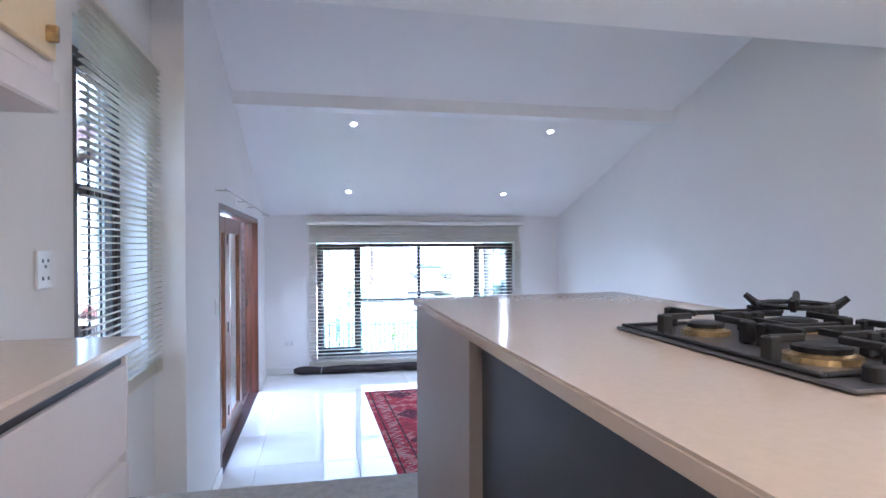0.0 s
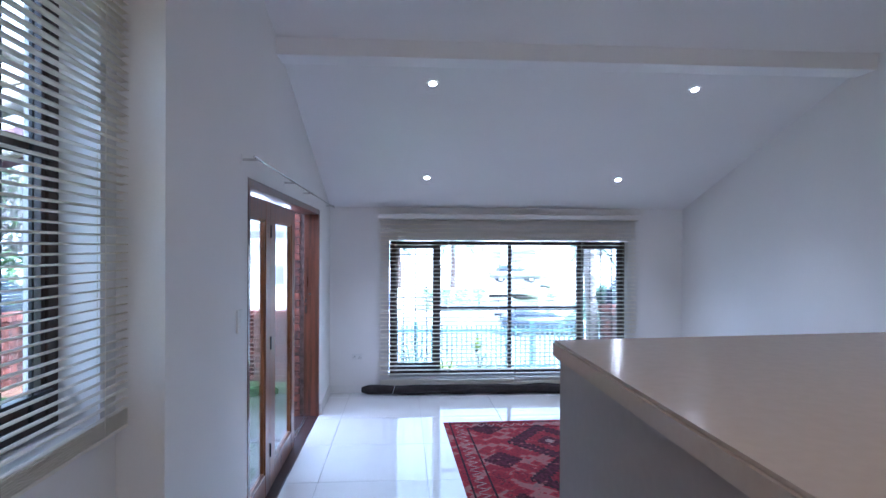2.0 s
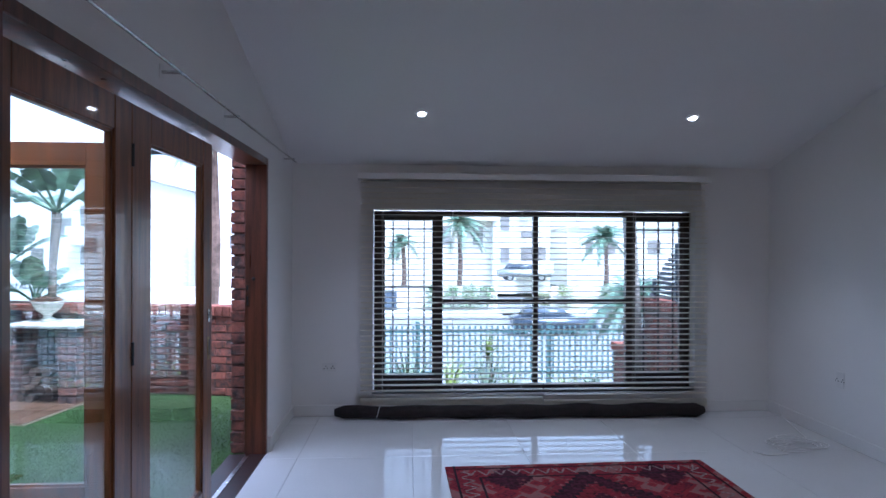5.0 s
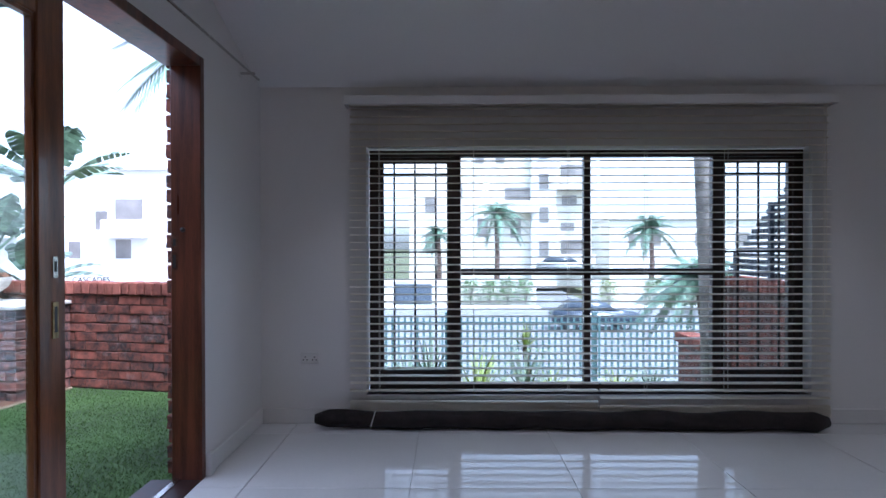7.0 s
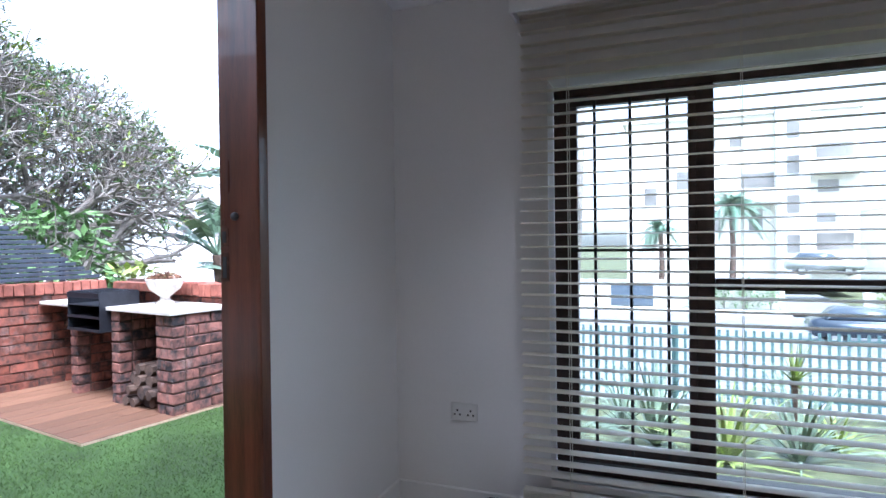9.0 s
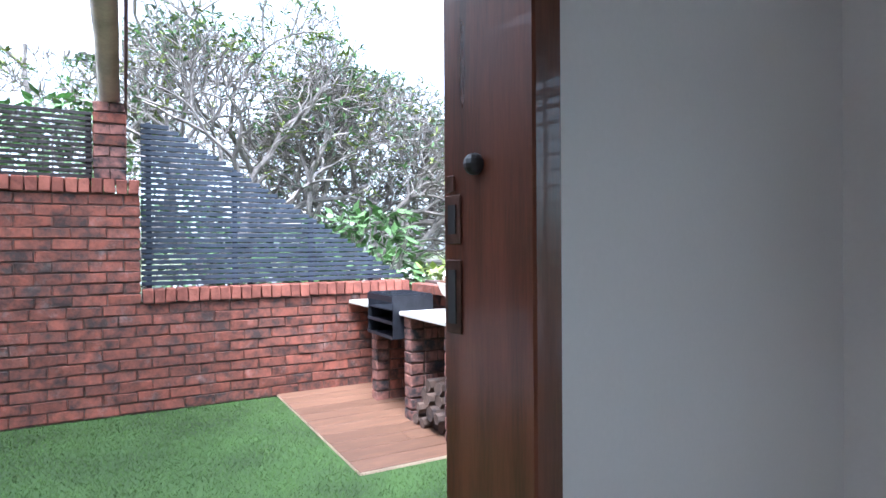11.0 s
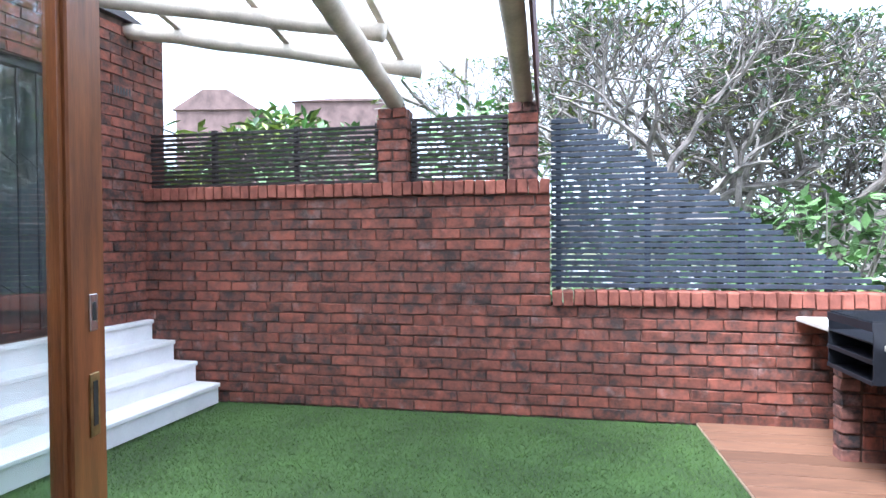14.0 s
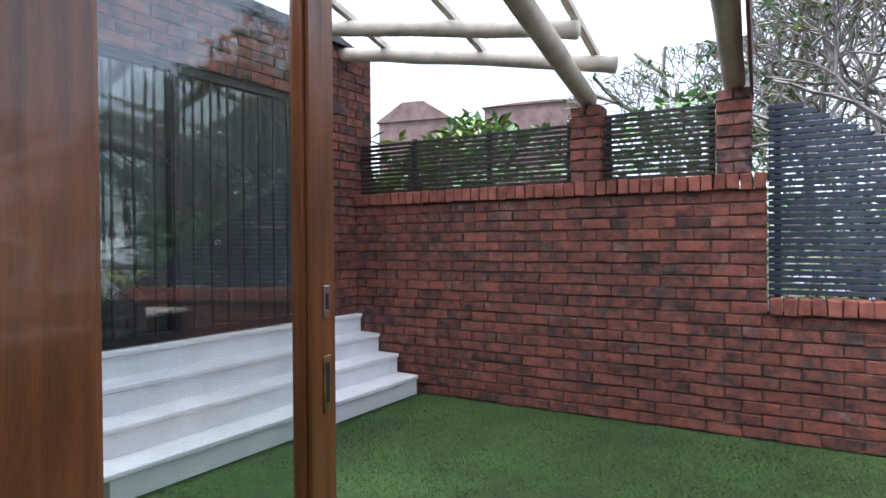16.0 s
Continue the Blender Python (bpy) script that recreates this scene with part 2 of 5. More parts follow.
def tube(bm, pts, radii, sides=8, cap=True):
    """A tapered pipe through pts."""
    rings = []
    up = Vector((0.13, 0.21, 1)).normalized()
    for i, p in enumerate(pts):
        a = Vector(pts[max(i - 1, 0)])
        b = Vector(pts[min(i + 1, len(pts) - 1)])
        d = (b - a).normalized()
        s = d.cross(up)
        if s.length < 0.05:
            s = d.cross(Vector((1, 0, 0)))
        s.normalize()
        q = s.cross(d)
        rings.append([bm.verts.new(Vector(p) + radii[i] * (math.cos(k * 2 * math.pi / sides) * s + math.sin(k * 2 * math.pi / sides) * q)) for k in range(sides)])
    for r0, r1 in zip(rings, rings[1:]):
        for k in range(sides):
            bm.faces.new((r0[k], r0[(k + 1) % sides], r1[(k + 1) % sides], r1[k]))
    if cap and sides > 2:
        bm.faces.new(rings[0][::-1])
        bm.faces.new(rings[-1])


def lathe(bm, prof, cx, cy, sides=24):
    rings = [[bm.verts.new((cx + r * math.cos(k * 2 * math.pi / sides), cy + r * math.sin(k * 2 * math.pi / sides), z)) for k in range(sides)] for r, z in prof]
    for r0, r1 in zip(rings, rings[1:]):
        for k in range(sides):
            bm.faces.new((r0[k], r0[(k + 1) % sides], r1[(k + 1) % sides], r1[k]))
    bm.faces.new(rings[0][::-1])
    bm.faces.new(rings[-1])


def prism(bm, poly, axis, a, b):
    """A flat outline in two axes pushed along the third ('x', 'y' or 'z') from a to b."""
    def at(p, c):
        return {'x': (c, p[0], p[1]), 'y': (p[0], c, p[1]), 'z': (p[0], p[1], c)}[axis]
    lo, hi = [bm.verts.new(at(p, a)) for p in poly], [bm.verts.new(at(p, b)) for p in poly]
    k = len(poly)
    bm.faces.new(lo), bm.faces.new(hi[::-1])
    for i in range(k):
        bm.faces.new((lo[i], hi[i], hi[(i + 1) % k], lo[(i + 1) % k]))
    bmesh.ops.recalc_face_normals(bm, faces=bm.faces[:])


def part(name, bm, mat, parent=None, label="", m=None, smooth=False):
    me = bpy.data.meshes.new(name)
    bm.normal_update()
    bm.to_mesh(me)
    bm.free()
    me.materials.append(mat)
    if smooth:
        me.shade_smooth()
    ob = new(name, me)
    if parent is not None:
        ob.parent = parent
    if m is not None:
        ob.matrix_local = m
    if label:
        ob["label"] = label
    return ob


def thing(name, label, category, group="", kind="", m=None):
    ob = new(name)
    ob.empty_display_size = 0.1
    if m is not None:
        ob.matrix_world = m
    return tagged(ob, label, category, group, kind)


def fixed(name, bm, mat, label, category="structure", m=None, kind="structure", smooth=False):
    return tagged(part(name, bm, mat, None, "", m, smooth), label, category, "", kind)


def piece(name, mesh, parent, m):
    ob = new(name, mesh)
    ob.parent = parent
    ob.matrix_local = m
    return ob


def brick_mesh(l, d, h, mat, seed):
    """A clay brick with chipped, uneven edges; its face looks along +x."""
    rnd = random.Random(seed)
    bm = bmesh.new()
    box(bm, -d / 2, d / 2, -l / 2, l / 2, -h / 2, h / 2, bevel=0.006)
    for v in bm.verts:
        v.co += Vector((rnd.uniform(-0.005, 0.005), rnd.uniform(-0.004, 0.004), rnd.uniform(-0.004, 0.004)))
    me = bpy.data.meshes.new("brick")
    bm.to_mesh(me)
    bm.free()
    me.materials.append(mat)
    return me


# ---- the house ----
LW, RW, FW = -0.80, 3.47, 7.62          # inner faces: door wall, far side wall, window wall
KF = 0.60                               # the kitchen stands three steps above the living room
SLOPE = lambda y: 2.17 + 0.315 * (7.70 - y)
GR = -0.13                              # turf level outside

bm = bmesh.new()
box(bm, LW - 0.25, LW, 2.87, 3.98, -0.3, 4.6)
box(bm, LW - 0.13, LW, 6.735, 7.87, -0.3, 4.6)
box(bm, LW - 0.13, LW, 3.98, 6.735, 2.10, 4.6)
fixed("wall_west", bm, PAINT, "smooth white painted wall with a wide door opening", "wall")
bm = bmesh.new()
box(bm, -1.22, -0.97, -3.2, 1.80, -0.3, 4.6)
box(bm, -1.22, -0.97, 2.76, 2.868, -0.3, 4.6)
box(bm, -1.22, -0.97, 1.80, 2.76, -0.3, 1.10)
box(bm, -1.22, -0.97, 1.80, 2.76, 2.66, 4.6)
fixed("wall_kitchen_west", bm, PAINT, "white painted kitchen wall with a tall window opening", "wall")
fixed("wall_east", boxed(RW, RW + 0.25, -3.2, 7.87, -0.3, 4.6), PAINT, "plain white painted side wall", "wall")
bm = bmesh.new()
box(bm, LW, -0.11, FW, FW + 0.25, -0.3, 2.6)
box(bm, 2.78, RW, FW, FW + 0.25, -0.3, 2.6)
box(bm, -0.11, 2.78, FW, FW + 0.25, -0.3, 0.19)
box(bm, -0.11, 2.78, FW, FW + 0.25, 1.81, 2.6)
fixed("wall_north", bm, PAINT, "white painted wall round the wide front window", "wall")
fixed("wall_south", boxed(-1.22, RW + 0.25, -3.2, -2.95, 0, 4.6), PAINT, "plain white wall closing the kitchen", "wall")

bm = bmesh.new()
prism(bm, [(4.86, SLOPE(4.86)), (7.75, SLOPE(7.75)), (7.75, SLOPE(7.75) + 0.2), (4.86, SLOPE(4.86) + 0.2)], 'x', LW - 0.05, RW + 0.05)
prism(bm, [(2.1, SLOPE(2.1)), (4.86, SLOPE(4.86)), (4.86, SLOPE(4.86) + 0.2), (2.1, SLOPE(2.1) + 0.2)], 'x', -1.1, RW + 0.05)
fixed("ceiling", bm, CEIL, "sloping smooth white plastered ceiling", "ceiling")
bm = bmesh.new()
prism(bm, [(4.70, 3.015), (4.90, 3.015), (4.90, 3.25), (4.64, 3.25)], 'x', LW, RW)
fixed("ceiling_beam_low", bm, CEIL, "shallow white plastered ceiling beam", "beam")
bm = bmesh.new()
box(bm, -1.22, RW, -3.0, 2.25, 2.95, 3.12)
box(bm, -1.22, RW, 2.13, 2.25, 3.12, 4.2)
fixed("ceiling_kitchen", bm, CEIL, "flat white kitchen ceiling with a bulkhead edge", "ceiling")

# floors: grout bed, with each polished tile laid in it
floor = fixed("floor", boxed(LW, RW, 2.9, FW, -0.25, -0.003), GROUT, "glossy white polished floor tiles with thin joints", "floor")
kfloor = fixed("floor_kitchen", boxed(-0.97, RW, -2.95, 2.30, 0.2, KF - 0.003), GROUT, "glossy white tiled kitchen floor", "floor")
bm = bmesh.new()
for i in range(2):
    box(bm, LW, RW, 2.30, 2.60 + 0.30 * i, 0.0, 0.40 - 0.20 * i, bevel=0.006)
fixed("steps_indoor", bm, TILE, "white tiled steps down from the kitchen", "steps")


def tile_mesh(w, d):
    b = bmesh.new()
    box(b, -w / 2, w / 2, -d / 2, d / 2, -0.006, 0.0, bevel=0.0012)
    me = bpy.data.meshes.new("tile")
    b.to_mesh(me)
    b.free()
    me.materials.append(TILE)
    return me


PX, PY = 0.80, 0.80
tm = tile_mesh(PX - 0.003, PY - 0.003)
x_edges, y_edges = [LW, -0.56, 0.24, 1.04, 1.84, 2.64, RW], [2.9, 3.40, 4.20, 5.00, 5.80, 6.60, 7.40, FW]
shapes = {}
for i in range(6):
    for j in range(7):
        w, d = x_edges[i + 1] - x_edges[i], y_edges[j + 1] - y_edges[j]
        key = (round(w, 2), round(d, 2))
        shapes.setdefault(key, tile_mesh(w - 0.003, d - 0.003))
        piece("tile", shapes[key], floor, pose((x_edges[i] + x_edges[i + 1]) / 2, (y_edges[j] + y_edges[j + 1]) / 2, 0.003))
for i in range(5):
    for j in range(6):
        piece("tile", tm, kfloor, pose(-0.55 + 0.8 * i, -2.5 + 0.8 * j, KF + 0.003))

# skirting
bm = bmesh.new()
for a in ((LW, LW + 0.015, 6.80, FW), (LW, LW + 0.015, 3.0, 3.98), (LW + 0.015, RW - 0.015, FW - 0.015, FW), (RW - 0.015, RW, 2.9, FW)):
    box(bm, *a, 0.004, 0.10, bevel=0.004)
fixed("baseboard", bm, GLOSSWHITE, "low white painted skirting board", "skirting")
fixed("baseboard_block", boxed(LW - 0.001, LW + 0.03, 6.738, 6.80, 0.004, 0.115, bevel=0.004), GLOSSWHITE, "white skirting block beside the door frame", "skirting")


# ---- windows ----
def framed_window(m, width, height, mullions, transom, casements, label, name, depth=0.06):
    """A dark timber window: outer frame, mullions, a transom between them, and casement leaves with burglar bars. x runs along, z up."""
    w = thing(name, label, "window", kind="structure", m=m)
    f = 0.062
    b = bmesh.new()
    box(b, 0, width, 0, depth, 0, 0.045, bevel=0.004)
    box(b, 0, width, 0, depth, height - 0.045, height, bevel=0.004)
    box(b, 0, f, 0.001, depth - 0.001, 0.045, height - 0.045, bevel=0.004)
    box(b, width - f, width, 0.001, depth - 0.001, 0.045, height - 0.045, bevel=0.004)
    part("window_frame", b, DARKWOOD, w)
    for x, t in mullions:
        part("mullion", boxed(x - t / 2, x + t / 2, 0.002, depth - 0.002, 0.045, height - 0.045, bevel=0.004), DARKWOOD, w)
    if transom:
        x0, x1, z = transom
        part("transom", boxed(x0, x1, 0.004, depth - 0.004, z - 0.022, z + 0.022, bevel=0.004), DARKWOOD, w)
    for x0, x1 in casements:
        leaf = bmesh.new()
        s = 0.03
        box(leaf, x0, x1, 0.008, depth - 0.010, 0.05, 0.05 + 0.08, bevel=0.003)
        box(leaf, x0, x1, 0.008, depth - 0.010, height - 0.085, height - 0.047, bevel=0.003)
        box(leaf, x0, x0 + s, 0.009, depth - 0.011, 0.13, height - 0.085, bevel=0.003)
        box(leaf, x1 - s, x1, 0.009, depth - 0.011, 0.13, height - 0.085, bevel=0.003)
        part("casement", leaf, DARKWOOD, w)
        n = 3
        for k in range(n):
            x = x0 + (x1 - x0) * (k + 0.75) / (n + 0.5)
            part("burglar_bar", boxed(x - 0.006, x + 0.006, -0.012, -0.002, 0.06, height - 0.06), STEEL, w)
        for z in (0.135, height * 0.577, height * 0.90):
            part("burglar_bar", boxed(x0, x1, -0.014, -0.004, z - 0.006, z + 0.006), STEEL, w)
    pane = part("pane", boxed(f, width - f, 0.030, 0.034, 0.045, height - 0.045), GLASS, w)
    pane.visible_shadow = False
    return w


framed_window(pose(-0.10, 7.70, 0.195), 2.875, 1.60, [(0.575, 0.065), (1.448, 0.045), (2.305, 0.055)], (0.61, 2.28, 0.79), [(0.063, 0.545), (2.335, 2.810)],
              "wide dark timber window with burglar bars in its side leaves", "window_1")
framed_window(pose(-1.10, 1.80, 1.11, 0, 0, 90), 0.955, 1.54, [(0.36, 0.035)], (0.39, 0.90, 0.92), [(0.39, 0.905)], "tall dark timber kitchen window with burglar bars", "window_2")
bm = bmesh.new()
box(bm, -0.11, 2.78, FW - 0.012, 7.69, 0.160, 0.190, bevel=0.003)
fixed("window_sill", bm, GLOSSWHITE, "white painted inner window sill", "sill")


def blind(m, width, drop, pitch, label, depth=0.05, head=0.06, group="", cords=(0.12, 0.5, 0.88), tilt=3.0):
    """A venetian blind let down: head rail, slats, bottom rail, ladder cords and a wand. x along, z downward from 0."""
    t = thing("venetian_blind", label, "blind", group, m=m)
    part("head_rail", boxed(0, width, -depth / 2, depth / 2, -head, 0, bevel=0.003), SLAT, t)
    b = bmesh.new()
    k = 6
    rows = []
    for i in range(k + 1):
        a = (i / k - 0.5) * depth
        rows.append((a, 0.0035 * math.cos(math.pi * (i / k - 0.5))))
    th = 0.0022
    top0 = [b.verts.new((0.003, a, h + th)) for a, h in rows]
    top1 = [b.verts.new((width - 0.003, a, h + th)) for a, h in rows]
    bot0 = [b.verts.new((0.003, a, h)) for a, h in rows]
    bot1 = [b.verts.new((width - 0.003, a, h)) for a, h in rows]
    for i in range(k):
        b.faces.new((top0[i], top1[i], top1[i + 1], top0[i + 1]))
        b.faces.new((bot0[i + 1], bot1[i + 1], bot1[i], bot0[i]))
    b.faces.new((top0[0], bot0[0], bot1[0], top1[0])), b.faces.new((top0[k], top1[k], bot1[k], bot0[k]))
    me = bpy.data.meshes.new("slat")
    bmesh.ops.recalc_face_normals(b, faces=b.faces[:])
    b.to_mesh(me)
    b.free()
    me.materials.append(SLAT)
    rnd = random.Random(3)
    n = int((drop - head - 0.085) / pitch)
    for i in range(7):
        piece("slat", me, t, pose(0, 0, -drop + 0.020 + 0.0075 * i, rnd.uniform(-1, 1), 0, 0))
    for i in range(n):
        piece("slat", me, t, pose(0, 0, -head - 0.02 - pitch * i, tilt + rnd.uniform(-1.5, 1.5), rnd.uniform(-0.05, 0.05), 0))
    part("bottom_rail", boxed(0, width, -depth / 2, depth / 2, -drop, -drop + 0.016, bevel=0.003), SLAT, t)
    for c in cords:
        for s in (-1, 1):
            part("ladder_cord", boxed(c * width - 0.0012, c * width + 0.0012, s * (depth / 2 + 0.001) - 0.0008, s * (depth / 2 + 0.001) + 0.0008, -drop + 0.01, -head), SLAT, t)
    return t


blind(pose(-0.21, 7.565, 2.115), 1.595, 2.02, 0.0475, "white slatted venetian blind let down over the front window", group="front window blinds")
blind(pose(1.395, 7.565, 2.115), 1.465, 2.05, 0.0475, "white slatted venetian blind hanging slightly lower over the front window", group="front window blinds", cords=(0.2, 0.55, 0.9))
wand = thing("blind_wand", "thin white tilt cord hanging beside the blind", "cord")
b = bmesh.new()
tube(b, [(2.80, 7.53, 2.05), (2.80, 7.53, 0.75)], [0.002, 0.002], 6)
tube(b, [(2.815, 7.53, 2.05), (2.815, 7.53, 0.72)], [0.002, 0.002], 6)
part("cord", b, SLAT, wand)
part("toggle", boxed(2.796, 2.804, 7.526, 7.534, 0.70, 0.75), SLAT, wand)
val = thing("blind_valance", "white valance board above the front window blinds", "valance")
part("board", boxed(-0.235, 2.875, 7.50, 7.512, 2.055, 2.11, bevel=0.003), GLOSSWHITE, val)
for x in (-0.235, 2.863):
    part("return", boxed(x, x + 0.012, 7.512, 7.62, 2.055, 2.11), GLOSSWHITE, val)
blind(pose(-0.925, 1.76, 2.76, 0, 0, 90), 1.08, 1.68, 0.030, "white narrow-slatted venetian blind over the kitchen window", depth=0.025, head=0.03, cords=(0.15, 0.85), tilt=-6)

# ---- the timber door ----
dframe = thing("door_1", "varnished hardwood door frame of the patio doorway", "door frame", kind="structure")
part("jamb", boxed(-0.947, LW + 0.004, 6.69, 6.735, 0.0, 2.10, bevel=0.003), SHADEWOOD, dframe)
part("jamb", boxed(-0.97, LW + 0.004, 3.98, 4.025, 0.0, 2.10, bevel=0.003), SHADEWOOD, dframe)
part("head", boxed(-0.97, LW + 0.003, 4.025, 6.69, 2.05, 2.10, bevel=0.003), SHADEWOOD, dframe)
part("threshold", boxed(-1.05, LW, 4.025, 6.69, -0.03, 0.006, bevel=0.003), DARKWOOD, dframe)
part("track", boxed(-0.93, -0.90, 4.025, 6.69, 0.006, 0.012), CHROME, dframe)
for z0, z1 in ((1.163, 1.198), (1.055, 1.120)):
    part("strike_plate", boxed(-0.940, -0.912, 6.6875, 6.6897, z0 - 0.012, z1 + 0.012, bevel=0.0008), BRONZE, dframe, "dark bronze strike plate")
    part("strike_slot", boxed(-0.934, -0.920, 6.6862, 6.6877, z0, z1), DARKPLASTIC, dframe)
part("latch_plate", boxed(-0.938, -0.924, 6.6875, 6.6897, 1.214, 1.234, bevel=0.0008), BRONZE, dframe)
b = bmesh.new()
bmesh.ops.create_uvsphere(b, u_segments=12, v_segments=8, radius=0.013)
part("rubber_bumper", b, DARKPLASTIC, dframe, m=pose(-0.885, 6.686, 1.243))


def door_leaf(m, width, stile_a, stile_b, label, furniture=True):
    """A glazed timber door leaf: x along from its hinge side, y its thickness, z up."""
    d = thing("door_leaf", label, "door", "patio door leaves", m=m)
    t, h = 0.044, 2.03
    part("hinge_stile", boxed(0, stile_a, 0, t, 0.012, h, bevel=0.004), LITWOOD, d)
    part("lock_stile", boxed(width - stile_b, width, 0, t, 0.012, h, bevel=0.004), LITWOOD, d)
    part("top_rail", boxed(stile_a, width - stile_b, 0.001, t - 0.001, 1.90, h, bevel=0.004), LITWOOD, d)
    part("bottom_rail", boxed(stile_a, width - stile_b, 0.001, t - 0.001, 0.012, 0.17, bevel=0.004), LITWOOD, d)
    g = part("pane", boxed(stile_a - 0.005, width - stile_b + 0.005, 0.019, 0.024, 0.165, 1.905), GLASS, d)
    g.visible_shadow = False
    b = bmesh.new()
    for x0, x1, z0, z1 in ((stile_a, stile_a + 0.012, 0.17, 1.90), (width - stile_b - 0.012, width - stile_b, 0.17, 1.90), (stile_a + 0.012, width - stile_b - 0.012, 0.17, 0.182), (stile_a + 0.012, width - stile_b - 0.012, 1.888, 1.90)):
        box(b, x0, x1, 0.010, t - 0.010, z0, z1)
    part("glazing_bead", b, LITWOOD, d)
    if furniture:
        for y0, y1 in ((-0.004, 0.0005), (t - 0.0005, t + 0.004)):
            xc = width - stile_b / 2 + 0.01
            p = part("flush_pull", boxed(xc - 0.014, xc + 0.014, y0, y1, 0.86, 0.98, bevel=0.001), BRASS, d, "worn brass flush pull")
            part("recess", boxed(xc - 0.007, xc + 0.007, y0 - 0.0006, y1 + 0.0006, 0.88, 0.965), DARKPLASTIC, p)
            q = part("lock_plate", boxed(xc - 0.012, xc + 0.012, y0, y1, 1.06, 1.13, bevel=0.001), CHROME, d, "steel lock plate")
            part("keyhole", boxed(xc - 0.005, xc + 0.005, y0 - 0.002, y1 + 0.002, 1.08, 1.115, bevel=0.001), DARKPLASTIC, q)
    return d


door_leaf(pose(-0.872, 4.03, 0.0, 0, 0, 90), 0.83, 0.14, 0.13, "closed glazed hardwood patio door leaf", furniture=False)
LEAF_B = door_leaf(pose(-0.874, 4.865, 0.0, 0, 0, 90), 0.925, 0.17, 0.13, "glazed hardwood patio door leaf standing in the doorway")
LEAF_C = door_leaf(pose(-1.37, 5.80, 0.0, 0, 0, 180), 0.75, 0.16, 0.105, "glazed hardwood patio door leaf swung open over the turf")
for z in (0.05, 1.97):
    part("pivot_arm", boxed(-0.44, 0.004, 0.012, 0.032, z, z + 0.03, bevel=0.003), STEEL, LEAF_C, "dark steel pivot arm")
for z in (0.25, 1.0, 1.78):
    b = bmesh.new()
    tube(b, [(-0.003, -0.004, z), (-0.003, -0.004, z + 0.09)], [0.007, 0.007], 10)
    part("hinge", b, STEEL, LEAF_B, "small dark steel hinge")

# curtain rail over the door
rail = thing("curtain_rail", "thin bare curtain wire on white brackets above the door", "curtain rail")
b = bmesh.new()
tube(b, [(-0.72, 3.80, 2.185), (-0.72, 7.34, 2.165)], [0.007, 0.007], 8)
part("wire", b, CHROME, rail)
for y in (3.86, 4.95, 5.75, 7.25):
    part("bracket", boxed(-0.80, -0.712, y - 0.008, y + 0.008, 2.172, 2.184, bevel=0.002), CHROME, rail)
    part("plate", boxed(-0.80, -0.795, y - 0.02, y + 0.02, 2.15, 2.21, bevel=0.002), PLASTIC, rail)


def socket(m, label, w=0.12, h=0.075, holes=((-0.03, 0.006), (-0.042, -0.012), (-0.018, -0.012), (0.03, 0.006), (0.018, -0.012), (0.042, -0.012)), name="wall_socket", category="socket"):
    s = thing(name, label, category, m=m)
    part("plate", boxed(-w / 2, w / 2, -0.010, 0, -h / 2, h / 2, bevel=0.003), PLASTIC, s)
    for x, z in holes:
        part("hole", boxed(x - 0.004, x + 0.004, -0.0112, -0.009, z - 0.004, z + 0.004), DARKPLASTIC, s)


socket(pose(-0.48, FW, 0.43), "white double wall socket low on the wall")
socket(pose(RW, 6.73, 0.48, 0, 0, 90 + 180), "white wall socket low on the side wall", 0.075, 0.12)
sw = thing("light_switch", "white light switch plate with rockers", "switch", m=pose(LW, 3.80, 1.33, 0, 0, 90))
part("plate", boxed(-0.04, 0.04, -0.012, 0, -0.06, 0.06, bevel=0.003), PLASTIC, sw)
for z in (-0.028, 0.0, 0.028):
    part("rocker", boxed(-0.018, 0.018, -0.017, -0.011, z - 0.011, z + 0.011, bevel=0.002), PLASTIC, sw)
sw2 = thing("wall_socket", "white double socket plate above the kitchen counter", "socket", m=pose(-0.97, 1.54, 1.69, 0, 0, 90))
part("plate", boxed(-0.055, 0.055, -0.012, 0, -0.065, 0.065, bevel=0.003), PLASTIC, sw2)
for x, z in ((-0.02, 0.03), (0.02, 0.03), (-0.02, -0.03), (0.02, -0.03), (0, 0.01)):
    part("hole", boxed(x - 0.006, x + 0.006, -0.0135, -0.011, z - 0.006, z + 0.006), DARKPLASTIC, sw2)


# ceiling downlights, flush with the slope
def downlight(x, y, z, tilt):
    d = thing("downlight", "small round recessed ceiling spotlight, lit", "ceiling light", "ceiling spotlights", m=pose(x, y, z, tilt, 0, 0))
    b = bmesh.new()
    lathe(b, [(0.045, -0.004), (0.045, 0.010), (0.034, 0.010), (0.030, -0.001)], 0, 0, 24)
    part("ring", b, GLOSSWHITE, d)
    b = bmesh.new()
    lathe(b, [(0.026, -0.0055), (0.026, -0.0035)], 0, 0, 20)
    part("lamp", b, LAMPGLOW, d, "glowing lamp face")


for x, y in ((0.275, 5.146), (2.34, 5.146), (0.30, 6.787), (2.34, 6.787)):
    downlight(x, y, SLOPE(y) - 0.006, -17.5)
for x, y in ((0.9, 0.9), (0.9, -0.9), (-0.45, -0.3), (2.4, 0.4)):
    downlight(x, y, 2.95 - 0.006, 0)


